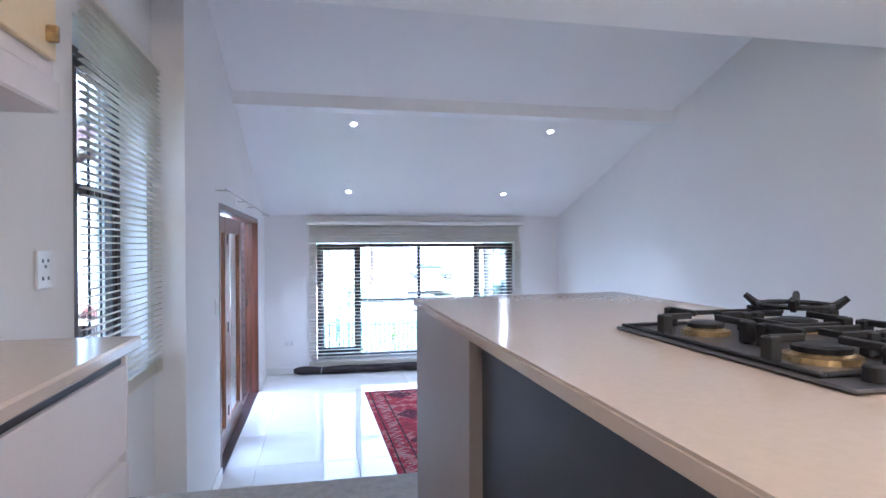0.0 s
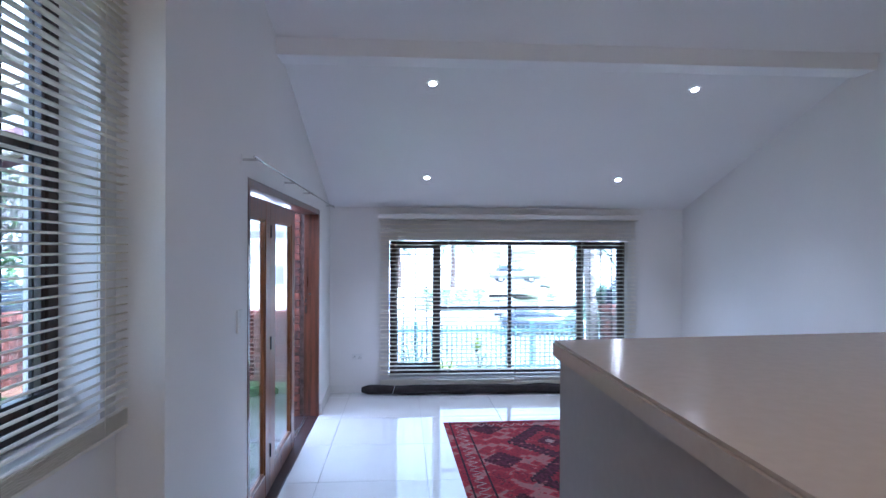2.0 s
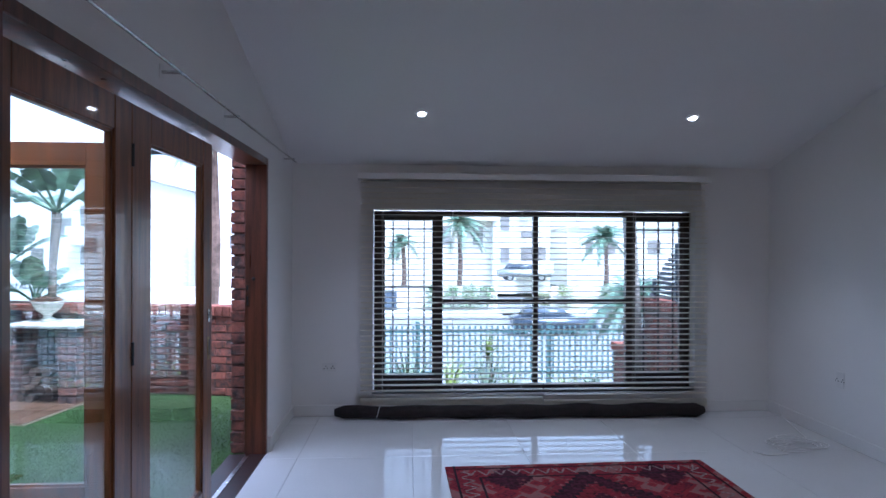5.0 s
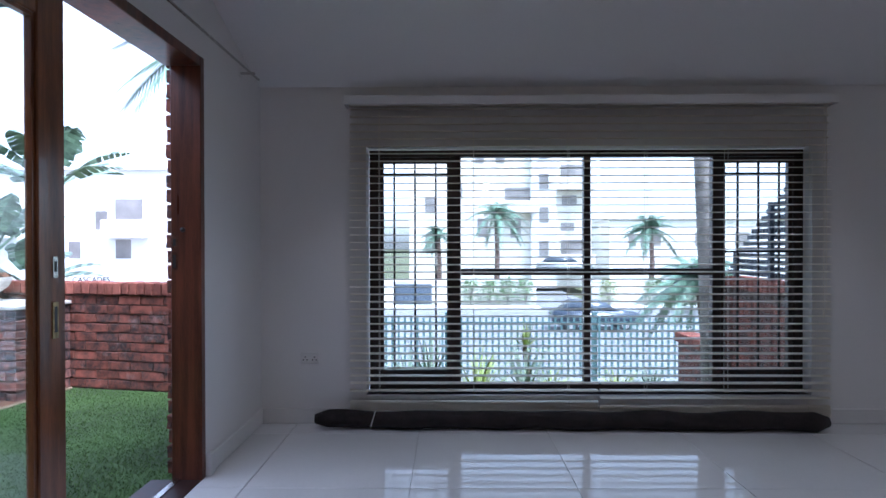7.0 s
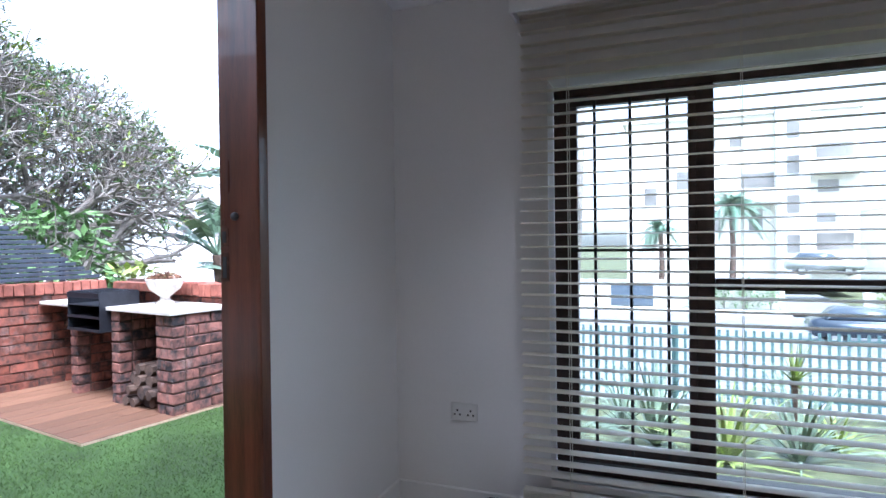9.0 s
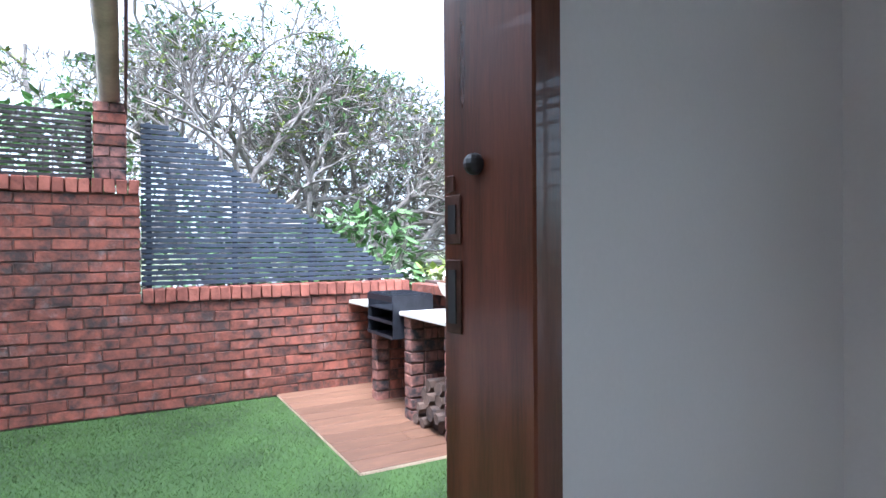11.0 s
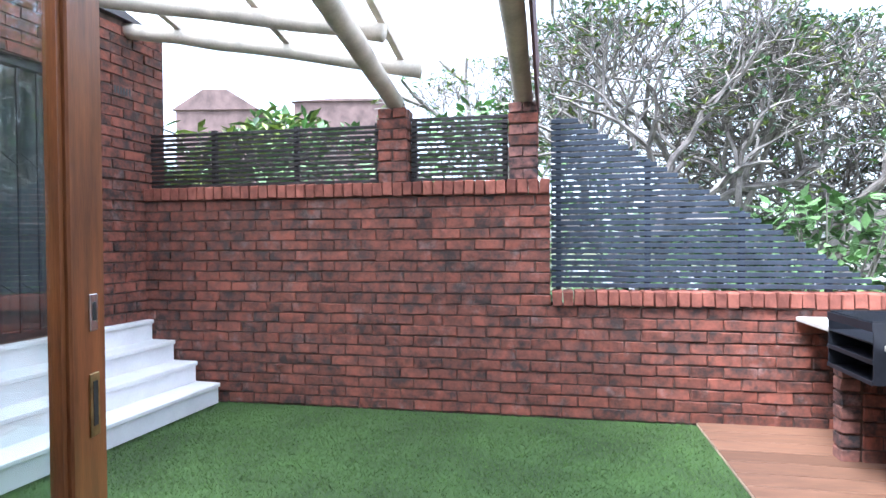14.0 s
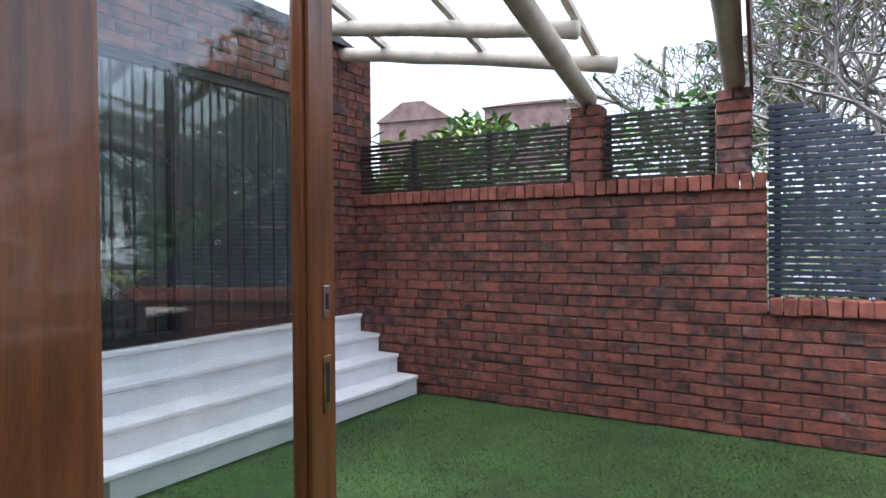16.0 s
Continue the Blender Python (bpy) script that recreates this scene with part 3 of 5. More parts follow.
# assumed fitting for the added kitchen lamp, always out of view
pend = thing("assumed_pendant", "assumed, unseen bare-bulb kitchen pendant lamp on a steel rod, lit", "lamp", m=pose(1.3, -1.7, 2.5))
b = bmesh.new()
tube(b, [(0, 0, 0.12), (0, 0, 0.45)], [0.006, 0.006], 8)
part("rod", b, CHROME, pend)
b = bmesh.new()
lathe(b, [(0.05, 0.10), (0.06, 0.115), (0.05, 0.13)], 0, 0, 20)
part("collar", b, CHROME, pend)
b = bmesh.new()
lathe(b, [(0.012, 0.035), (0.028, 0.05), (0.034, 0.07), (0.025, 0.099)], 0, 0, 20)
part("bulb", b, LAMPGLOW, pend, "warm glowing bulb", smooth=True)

# ---- living room things ----
def rug_material():
    m = bpy.data.materials.new("red_patterned_rug")
    m.use_nodes = True
    n, l = m.node_tree.nodes, m.node_tree.links
    b = n["Principled BSDF"]
    b.inputs["Roughness"].default_value = 0.95
    b.inputs["Specular IOR Level"].default_value = 0.15
    tc = n.new("ShaderNodeTexCoord")
    ch = n.new("ShaderNodeTexChecker")
    vo = n.new("ShaderNodeTexVoronoi")
    vo.distance = 'MANHATTAN'
    vo.inputs["Scale"].default_value = 9
    l.new(tc.outputs["Object"], vo.inputs[0])
    vo2 = n.new("ShaderNodeTexVoronoi")
    vo2.distance = 'CHEBYCHEV'
    vo2.inputs["Scale"].default_value = 26
    l.new(tc.outputs["Object"], vo2.inputs[0])
    r1, r2 = n.new("ShaderNodeValToRGB"), n.new("ShaderNodeValToRGB")
    e = r1.color_ramp.elements
    r1.color_ramp.interpolation = 'CONSTANT'
    e[0].color, e[0].position = (0.16, 0.012, 0.022, 1), 0.0
    e[1].color, e[1].position = (0.26, 0.020, 0.032, 1), 0.34
    for p, c in ((0.55, (0.05, 0.012, 0.022, 1)), (0.66, (0.30, 0.030, 0.035, 1)), (0.93, (0.34, 0.22, 0.19, 1))):
        k = e.new(p)
        k.color = c
    l.new(vo.outputs["Distance"], r1.inputs[0])
    e = r2.color_ramp.elements
    r2.color_ramp.interpolation = 'CONSTANT'
    e[0].color, e[0].position = (0.02, 0.01, 0.02, 1), 0.0
    e[1].color, e[1].position = (0.24, 0.020, 0.032, 1), 0.16
    k = e.new(0.62)
    k.color = (0.08, 0.014, 0.03, 1)
    l.new(vo2.outputs["Distance"], r2.inputs[0])
    mx = n.new("ShaderNodeMixRGB")
    mx.inputs[0].default_value = 0.5
    l.new(r1.outputs[0], mx.inputs[1]), l.new(r2.outputs[0], mx.inputs[2])
    l.new(mx.outputs[0], b.inputs["Base Color"])
    nz = n.new("ShaderNodeTexNoise")
    nz.inputs["Scale"].default_value = 400
    bp = n.new("ShaderNodeBump")
    bp.inputs["Strength"].default_value, bp.inputs["Distance"].default_value = 0.5, 0.004
    l.new(nz.outputs[0], bp.inputs["Height"]), l.new(bp.outputs[0], b.inputs["Normal"])
    return m


RUG = rug_material()
RUGDARK = material("rug_dark_border", (0.035, 0.014, 0.022), 0.95, vary=0.3, scale=40, bump=0.3, spec=0.15)
RUGPALE = material("rug_pale_motif", (0.34, 0.24, 0.22), 0.95, vary=0.3, scale=50, bump=0.3, spec=0.15)
RUGMOTIF = material("rug_faded_rose_motif", (0.30, 0.085, 0.085), 0.95, vary=0.5, scale=9, bump=0.3, spec=0.15)
RUGRED = material("rug_red_border", (0.24, 0.020, 0.030), 0.95, vary=0.3, scale=40, bump=0.3, spec=0.15)
rug = thing("rug", "red oriental rug with dark medallions and patterned border", "rug", m=pose(1.375, 4.95, 0.004, 0, 0, 1.5))
RX, RY = 0.885, 1.45
part("field", boxed(-RX, RX, -RY, RY, 0, 0.008, bevel=0.003), RUG, rug)
b = bmesh.new()
for x0, x1, y0, y1 in ((-RX + 0.05, RX - 0.05, -RY + 0.05, -RY + 0.065), (-RX + 0.05, RX - 0.05, RY - 0.065, RY - 0.05), (-RX + 0.05, -RX + 0.065, -RY, RY), (RX - 0.065, RX - 0.05, -RY, RY),
                       (-RX + 0.20, RX - 0.20, -RY + 0.20, -RY + 0.215), (-RX + 0.20, RX - 0.20, RY - 0.215, RY - 0.20), (-RX + 0.20, -RX + 0.215, -RY + 0.2, RY - 0.2), (RX - 0.215, RX - 0.20, -RY + 0.2, RY - 0.2)):
    box(b, x0, x1, y0, y1, 0.0075, 0.0092)
part("border_line", b, RUGDARK, rug)


def chevrons(bm, x0, y0, x1, y1, n, w, z):
    """A zigzag run of small motif bars from one end to the other."""
    d = Vector((x1 - x0, y1 - y0, 0))
    s = d.normalized().cross(Vector((0, 0, 1)))
    for i in range(n):
        a = Vector((x0, y0, z)) + d * ((i + 0.1) / n)
        c = Vector((x0, y0, z)) + d * ((i + 0.55) / n)
        e = Vector((x0, y0, z)) + d * ((i + 0.95) / n)
        for p, q in ((a - s * w, c + s * w), (c + s * w, e - s * w)):
            t = d.normalized() * 0.007
            bm.faces.new([bm.verts.new(v) for v in (p - t, p + t, q + t, q - t)])


b = bmesh.new()
for s in (-1, 1):
    chevrons(b, s * (RX - 0.13), -RY + 0.1, s * (RX - 0.13), RY - 0.1, 26, 0.04, 0.0095)
    chevrons(b, -RX + 0.1, s * (RY - 0.13), RX - 0.1, s * (RY - 0.13), 16, 0.04, 0.0095)
part("border_motif", b, RUGPALE, rug)
RUGPLUM = material("rug_plum_ground", (0.085, 0.014, 0.028), 0.95, vary=0.35, scale=45, bump=0.3, spec=0.15)


def stepped(r, teeth, stretch=0.8):
    """A diamond outline with stair-stepped sides."""
    pts = []
    for qx, qy in ((1, 1), (-1, 1), (-1, -1), (1, -1)):
        run = []
        for i in range(teeth):
            run += [(r * (1 - i / teeth), r * i / teeth), (r * (1 - i / teeth), r * (i + 1) / teeth)]
        run = [(qx * a, qy * c) for a, c in run]
        pts += run if qx * qy > 0 else run[::-1]
    return [(a * stretch, c) for a, c in pts]


for y in (-0.82, 0.0, 0.82):
    for k, (r, teeth, mat) in enumerate(((0.47, 11, RUGDARK), (0.435, 10, RUGPLUM), (0.30, 8, RUGDARK), (0.275, 7, RUGRED), (0.14, 5, RUGPLUM), (0.05, 3, RUGPALE))):
        b = bmesh.new()
        prism(b, [(px, y + py) for px, py in stepped(r, teeth)], 'z', 0.0078, 0.0086 + 0.0005 * k)
        part("medallion", b, mat, rug)
for y in (-1.22, -0.41, 0.41, 1.22):
    for x in (-0.5, 0.5):
        b = bmesh.new()
        prism(b, [(x + px, y + py) for px, py in stepped(0.17, 6, 0.9)], 'z', 0.0078, 0.0089)
        part("corner_motif", b, RUGPLUM, rug)
b = bmesh.new()
rnd = random.Random(5)
for i in range(420):
    x, y, a, q = rnd.uniform(-0.65, 0.65), rnd.uniform(-1.22, 1.22), rnd.choice((0, 45, 90, 135)), rnd.uniform(0.006, 0.018)
    ca, sa = math.cos(radians(a)), math.sin(radians(a))
    for u, v in ((1, 0.28), (0.28, 1)):
        b.faces.new([b.verts.new((x + ca * p * q * u - sa * r * q * v, y + sa * p * q * u + ca * r * q * v, 0.0118)) for p, r in ((-1, -1), (1, -1), (1, 1), (-1, 1))])
part("small_motif", b, RUGMOTIF, rug)["kind"] = "stuff"

rollob = thing("draught_roll", "long dark rolled fabric lying against the wall below the window", "fabric roll")
b = bmesh.new()
pts, rad = [], []
for i in range(41):
    f = i / 40
    pts.append((-0.42 + 3.20 * f, 7.50 - 0.045 * f + 0.006 * math.sin(f * 23), 0.062 + 0.004 * math.sin(f * 31) + 0.004))
    rad.append(0.052 + 0.004 * math.sin(f * 40) + 0.006 * f)
rad[0] = rad[-1] = 0.03
tube(b, pts, rad, 14)
part("fabric", b, ROLL, rollob, smooth=True)
b = bmesh.new()
tube(b, [(-0.05 + 0.06 * math.cos(a / 3) * 0.3, 7.495 + 0.06 * math.sin(a / 3), 0.070 + 0.062 * math.cos(a / 3)) for a in range(20)], [0.003] * 20, 5)
part("tie_string", b, PLASTIC, rollob)

cable = thing("cable_coil", "loose coil of thin white cable on the floor", "cable")
b = bmesh.new()
rnd = random.Random(8)
pts = []
for i in range(70):
    a = i * 0.42
    r = 0.12 + 0.03 * math.sin(i * 0.9)
    pts.append((3.05 + r * 1.3 * math.cos(a) + 0.03 * math.sin(i * 0.31), 6.62 + r * math.sin(a), 0.010 + 0.0008 * i))
tube(b, pts, [0.004] * 70, 6)
tube(b, [(3.18, 6.70, 0.012), (3.28, 6.85, 0.01), (3.36, 7.1, 0.01), (3.42, 7.35, 0.03), (3.445, 7.45, 0.12)], [0.004] * 5, 6)
tube(b, [(2.9, 6.5, 0.01), (2.75, 6.48, 0.01), (2.68, 6.56, 0.01)], [0.004] * 3, 6)
part("cable", b, PLASTIC, cable, smooth=True)

# ---- kitchen ----
base = thing("base_cabinet", "white kitchen drawer unit with recessed grips", "cabinet")
part("carcass", boxed(-0.965, -0.585, -2.9, 1.05, KF + 0.10, 1.485), CARCASS, base)
part("plinth", boxed(-0.965, -0.63, -2.9, 1.04, KF, KF + 0.10), CARCASS, base)
part("end_panel", boxed(-0.966, -0.565, 1.05, 1.068, KF, 1.485, bevel=0.002), CARCASS, base)
for y0, y1 in ((-2.88, -1.62), (-1.615, -0.355), (-0.35, 1.045)):
    for z0, z1 in ((KF + 0.12, 0.93), (0.96, 1.19), (1.215, 1.45)):
        part("drawer_front", boxed(-0.585, -0.565, y0, y1, z0, z1, bevel=0.003), CARCASS, base)
# dark strip gives the grip recess its shade by colour
part("finger_groove", boxed(-0.584, -0.575, -2.88, 1.045, 1.452, 1.484), NAVY, base)
top = thing("kitchen_worktop", "pale cream polished stone kitchen worktop", "worktop")
part("slab", boxed(-0.968, -0.535, -2.9, 1.09, 1.487, 1.52, bevel=0.006), QUARTZ, top)
wallcab = thing("wall_cabinet", "cream wall cabinet with a pale frame and extractor below", "cabinet")
part("carcass", boxed(-0.968, -0.70, -1.2, 0.97, 2.18, 2.945, bevel=0.002), CARCASS, wallcab)
part("pelmet", boxed(-0.968, -0.69, -1.2, 0.985, 2.10, 2.18, bevel=0.006), CARCASS, wallcab)
for y0, y1 in ((-1.19, -0.48), (-0.475, 0.235), (0.24, 0.94)):
    dr = part("door", boxed(-0.70, -0.682, y0, y1, 2.22, 2.93, bevel=0.003), CREAMDOOR, wallcab, "warm cream door")
    part("handle", boxed(-0.682, -0.655, y1 - 0.06, y1 - 0.045, 2.25, 2.29, bevel=0.003), BRASS, dr)
island = thing("kitchen_island", "kitchen island with taupe end panel and dark recessed side", "island")
IX, IY = 0.335, 1.80
part("end_panel", boxed(IX + 0.012, 1.30, 0.90, IY - 0.010, KF, 1.506, bevel=0.003), TAUPE, island, "taupe end panel")
part("side_panel", boxed(0.385, 1.30, -2.2, 0.90, KF, 1.506), NAVY, island, "dark navy recessed panel")
itop = thing("island_worktop", "cream polished stone island worktop with softly rounded edges", "worktop", m=pose(0, 0, 0.02))
b = bmesh.new()
prism(b, [(IX, -2.25), (1.33, -2.25), (1.33, 1.90), (IX, 1.80)], 'z', 1.487, 1.52)
bmesh.ops.bevel(b, geom=b.edges[:], offset=0.005, segments=2, affect='EDGES')
part("slab", b, QUARTZ, itop)
hob = thing("gas_hob", "four burner gas hob with black cast-iron grates", "hob", m=pose(0, 0, 0.02))
part("plate", boxed(0.71, 1.24, 0.05, 0.755, 1.521, 1.529, bevel=0.004), HOBSTEEL, hob)
for cx, cy, r in ((0.85, 0.58, 0.045), (1.10, 0.58, 0.055), (0.85, 0.25, 0.055), (1.10, 0.25, 0.04)):
    b = bmesh.new()
    lathe(b, [(r + 0.012, 1.529), (r + 0.010, 1.540), (r, 1.542), (r * 0.9, 1.546)], cx, cy, 20)
    bn = part("burner", b, BRASS, hob, "brass burner ring")
    b = bmesh.new()
    lathe(b, [(r * 0.9, 1.546), (r * 0.92, 1.556), (r * 0.7, 1.560)], cx, cy, 20)
    part("cap", b, RUBBER, bn)
tray = bmesh.new()
for x0, x1, y0, y1 in ((0.735, 1.215, 0.735, 0.747), (0.735, 1.215, 0.125, 0.137), (0.723, 0.735, 0.125, 0.747), (1.215, 1.227, 0.125, 0.747)):
    box(tray, x0, x1, y0, y1, 1.5295, 1.537, bevel=0.002)
part("tray_rim", tray, RUBBER, hob, "black raised rim of the hob")
for cy in (0.58, 0.25):
    b = bmesh.new()
    for cx in (0.85, 1.10):
        for dx, dy, q in ((-1, 0, 0.108), (1, 0, 0.108), (0, -1, 0.14), (0, 1, 0.14)):
            px, py = cx + dx * q, cy + dy * q
            box(b, px - 0.013, px + 0.013, py - 0.013, py + 0.013, 1.531, 1.578, bevel=0.003)
            ax, ay = cx + dx * 0.045, cy + dy * 0.045
            box(b, min(px, ax) - 0.006, max(px, ax) + 0.006, min(py, ay) - 0.006, max(py, ay) + 0.006, 1.566, 1.580, bevel=0.002)
    box(b, 0.969, 0.981, cy - 0.13, cy + 0.13, 1.552, 1.566, bevel=0.002)
    for y in (cy - 0.14, cy + 0.14):
        box(b, 0.85, 1.10, y - 0.005, y + 0.005, 1.556, 1.568, bevel=0.002)
    part("grate", b, RUBBER, hob)
wok = thing("wok_stand", "black cast-iron wok ring with splayed prongs on the hob", "wok stand", m=pose(1.10, 0.58, 1.606))
for k in range(4):
    a = math.pi / 4 + k * math.pi / 2
    c, d = math.cos(a), math.sin(a)
    b = bmesh.new()
    tube(b, [(0.06 * c, 0.06 * d, 0.0), (0.085 * c, 0.085 * d, 0.006), (0.11 * c, 0.11 * d, 0.028)], [0.009, 0.011, 0.008], 6)
    part("prong", b, RUBBER, wok)
b = bmesh.new()
tube(b, [(0.08 * math.cos(k * math.pi / 12), 0.08 * math.sin(k * math.pi / 12), 0.006) for k in range(25)], [0.007] * 25, 6)
part("ring", b, RUBBER, wok)
for k in range(4):
    b = bmesh.new()
    lathe(b, [(0.019, 1.529), (0.018, 1.552), (0.015, 1.556)], 0.79 + 0.11 * k, 0.09, 16)
    part("knob", b, RUBBER, hob)


# ---- the courtyard, in its own axes: u away from the boundary wall, v along it ----
CYA = -10.0
CY = pose(-5.445, 7.005, 0, 0, 0, CYA)
LOWT, HIGHT = 0.83, 1.68
BL, BH, BD = 0.220, 0.0725, 0.106

FULL = [brick_mesh(BL + 0.004, BD, BH + 0.004, BRICK, s) for s in range(6)]
HALF = [brick_mesh(BL / 2 - 0.004, BD, BH, BRICK, s + 20) for s in range(4)]
FULLB = [brick_mesh(BL, BD, BH, BURNT, s + 40) for s in range(4)]
HALFB = [brick_mesh(BD, BD, BH, BURNT, s + 60) for s in range(3)]
EDGE = [brick_mesh(0.072, BL, 0.105, COPING, s + 80) for s in range(4)]
BR = random.Random(11)


def courses(parent, v0, v1, z0, n, shift=0, side=1, meshes=None, halves=None, limit=None, proud=0.0):
    """Rows of stretcher bond on the plane x = 0 of parent, from v0 to v1; bricks show towards +x. Past limit the rest is returned as places."""
    full, half = meshes or FULL, halves or HALF
    rest = []
    made = 0
    for c in range(n):
        z = z0 + 0.085 * c + 0.0425
        end = v1
        k = 0
        v = v1
        if (c + shift) % 2:
            h = BL / 2
            pl = (BR.choice(half), v - h / 2, z)
            v -= h + 0.010
            rest.append(pl)
        while v - BL > v0 - 0.02:
            rest.append((BR.choice(full), v - BL / 2, z))
            v -= BL + 0.010
        if v - v0 > 0.08:
            rest.append((BR.choice(half), v - BL / 4, z))
    for i, (me, y, z) in enumerate(rest):
        if limit is not None and i >= limit:
            break
        piece("brick", me, parent, pose(-BD / 2 + proud + BR.uniform(-0.003, 0.004), y, z, BR.uniform(-0.4, 0.4), 0, BR.uniform(-0.6, 0.6)))
    return rest[limit:] if limit is not None else []


def joined(name, parent, places, mat, m=None):
    """Bricks too many to be told apart singly, in one mesh."""
    vs, fs = [], []
    for me, y, z in places:
        o = len(vs)
        vs += [(v.co.x - BD / 2, v.co.y + y, v.co.z + z) for v in me.vertices]
        fs += [tuple(o + i for i in p.vertices) for p in me.polygons]
    me = bpy.data.meshes.new(name)
    me.from_pydata(vs, [], fs)
    me.materials.append(mat)
    ob = new(name, me)
    ob.parent = parent
    ob["kind"] = "stuff"
    return ob


def rowlock(parent, v0, v1, top, u=-0.08):
    n = int(round((v1 - v0) / 0.0815))
    p = (v1 - v0) / n
    for i in range(n):
        piece("coping_brick", BR.choice(EDGE), parent, pose(u + BR.uniform(-0.003, 0.003), v0 + p * (i + 0.5), top - 0.0525 + BR.uniform(-0.003, 0.003), 0, 0, BR.uniform(-1, 1)))


def slat_fence(m, poly_top, v0, v1, z0, pitch, height, mat, label, posts, group=""):
    """Horizontal slats on upright posts; poly_top(v) gives the top edge at v."""
    f = thing("slat_fence", label, "fence", group, m=m)
    z = z0
    while True:
        ends = [v for v in np.linspace(v0, v1, 160) if poly_top(v) >= z + height]
        if len(ends) < 4:
            break
        part("slat", boxed(-0.010, 0.010, min(ends), max(ends), z, z + height, bevel=0.002), mat, f)
        z += pitch
    for v in posts:
        part("post", boxed(-0.050, -0.0105, v - 0.02, v + 0.02, z0 - 0.02, max(z0 + 0.05, min(poly_top(v - 0.02), poly_top(v + 0.02)) - 0.01)), mat, f)
    return f


hw = thing("boundary_wall_high", "tall red face-brick boundary wall with coping of upright bricks", "wall", kind="structure", m=CY)
part("core", boxed(-0.21, -0.012, -3.60, 0.232, GR - 0.3, HIGHT - 0.11), MORTAR, hw)
lw = thing("boundary_wall_low", "low red face-brick wall with orange-red coping", "wall", kind="structure", m=CY)
part("core", boxed(-0.21, -0.012, 0.232, 2.62, GR - 0.3, LOWT - 0.11), MORTAR, lw)
courses(hw, -3.45, 0.235, GR + 0.845, 10)
courses(lw, -3.45, 2.50, GR - 0.005, 10, shift=1)
rowlock(hw, -3.45, 0.235, HIGHT)
rowlock(lw, 0.245, 2.55, LOWT)


def pier(v0, v1, top, pale=False):
    p = thing("brick_pier", "square red brick pier on top of the wall" if not pale else "square brick pier with pale faded bricks on the wall", "pier", "wall piers", m=CY @ pose(0, 0, 0))
    part("core", boxed(-0.20, -0.012, v0 + 0.012, v1 - 0.012, HIGHT - 0.02, top - 0.02), MORTAR, p)
    n = int(round((top - HIGHT) / 0.085))
    w = v1 - v0
    for c in range(n):
        z = HIGHT + 0.085 * (c + 0.5)
        me = FULL if not pale else FULLB if c % 3 == 1 else FULL
        if c % 2:
            piece("brick", BR.choice(me), p, pose(-BD / 2 + 0.004, (v0 + v1) / 2, z) @ Matrix.Diagonal((1, w / BL, 1, 1)))
        else:
            for s in (-1, 1):
                piece("brick", BR.choice(HALF if not pale else HALFB), p, pose(-BD / 2 + 0.004, (v0 + v1) / 2 + s * w / 4, z))
        for s, vv in ((-1, v0), (1, v1)):
            piece("brick", BR.choice(FULL), p, pose(-0.13, vv - s * BD / 2, z + 0.0004, 0, 0, 90) @ Matrix.Diagonal((1, 0.6, 0.98, 1)))


pier(-1.12, -0.875, 2.265)
pier(-0.075, 0.145, 2.255, True)
slat_fence(CY @ pose(-0.09, 0, 0), lambda v: 2.19 - 0.0 * v, -3.42, -1.13, HIGHT + 0.012, 0.040, 0.026, FENCEB, "dark brown horizontal slat screen on the tall wall", (-3.38, -2.62, -1.86, -1.15), "wall screens")
slat_fence(CY @ pose(-0.09, 0, 0), lambda v: 2.20, -0.865, -0.085, HIGHT + 0.012, 0.040, 0.026, FENCEB, "dark brown slat screen between two brick piers", (-0.84, -0.11), "wall screens")
slat_fence(CY @ pose(-0.10, 0, 0), lambda v: min(2.17, 2.17 - max(0, v - 0.42) * 0.607), 0.245, 2.58, LOWT + 0.02, 0.0435, 0.033, FENCE, "charcoal slat screen with a sloping top above the low wall", (0.30, 0.96, 1.62, 2.2), "wall screens")

# end wall with the outdoor grill
ew = thing("end_wall", "low red face-brick end wall behind the outdoor grill", "wall", kind="structure", m=CY @ pose(0, 2.52, 0, 0, 0, -90))
EL = 3.75
part("core", boxed(-0.21, -0.012, -0.10, EL, GR - 0.3, LOWT - 0.11), MORTAR, ew)
courses(ew, 0.0, EL, GR - 0.005, 10)
rowlock(ew, 0.75, EL, LOWT)

braai = thing("outdoor_grill", "brick outdoor grill with white slab counter", "grill", m=CY)
FRONT = 1.95


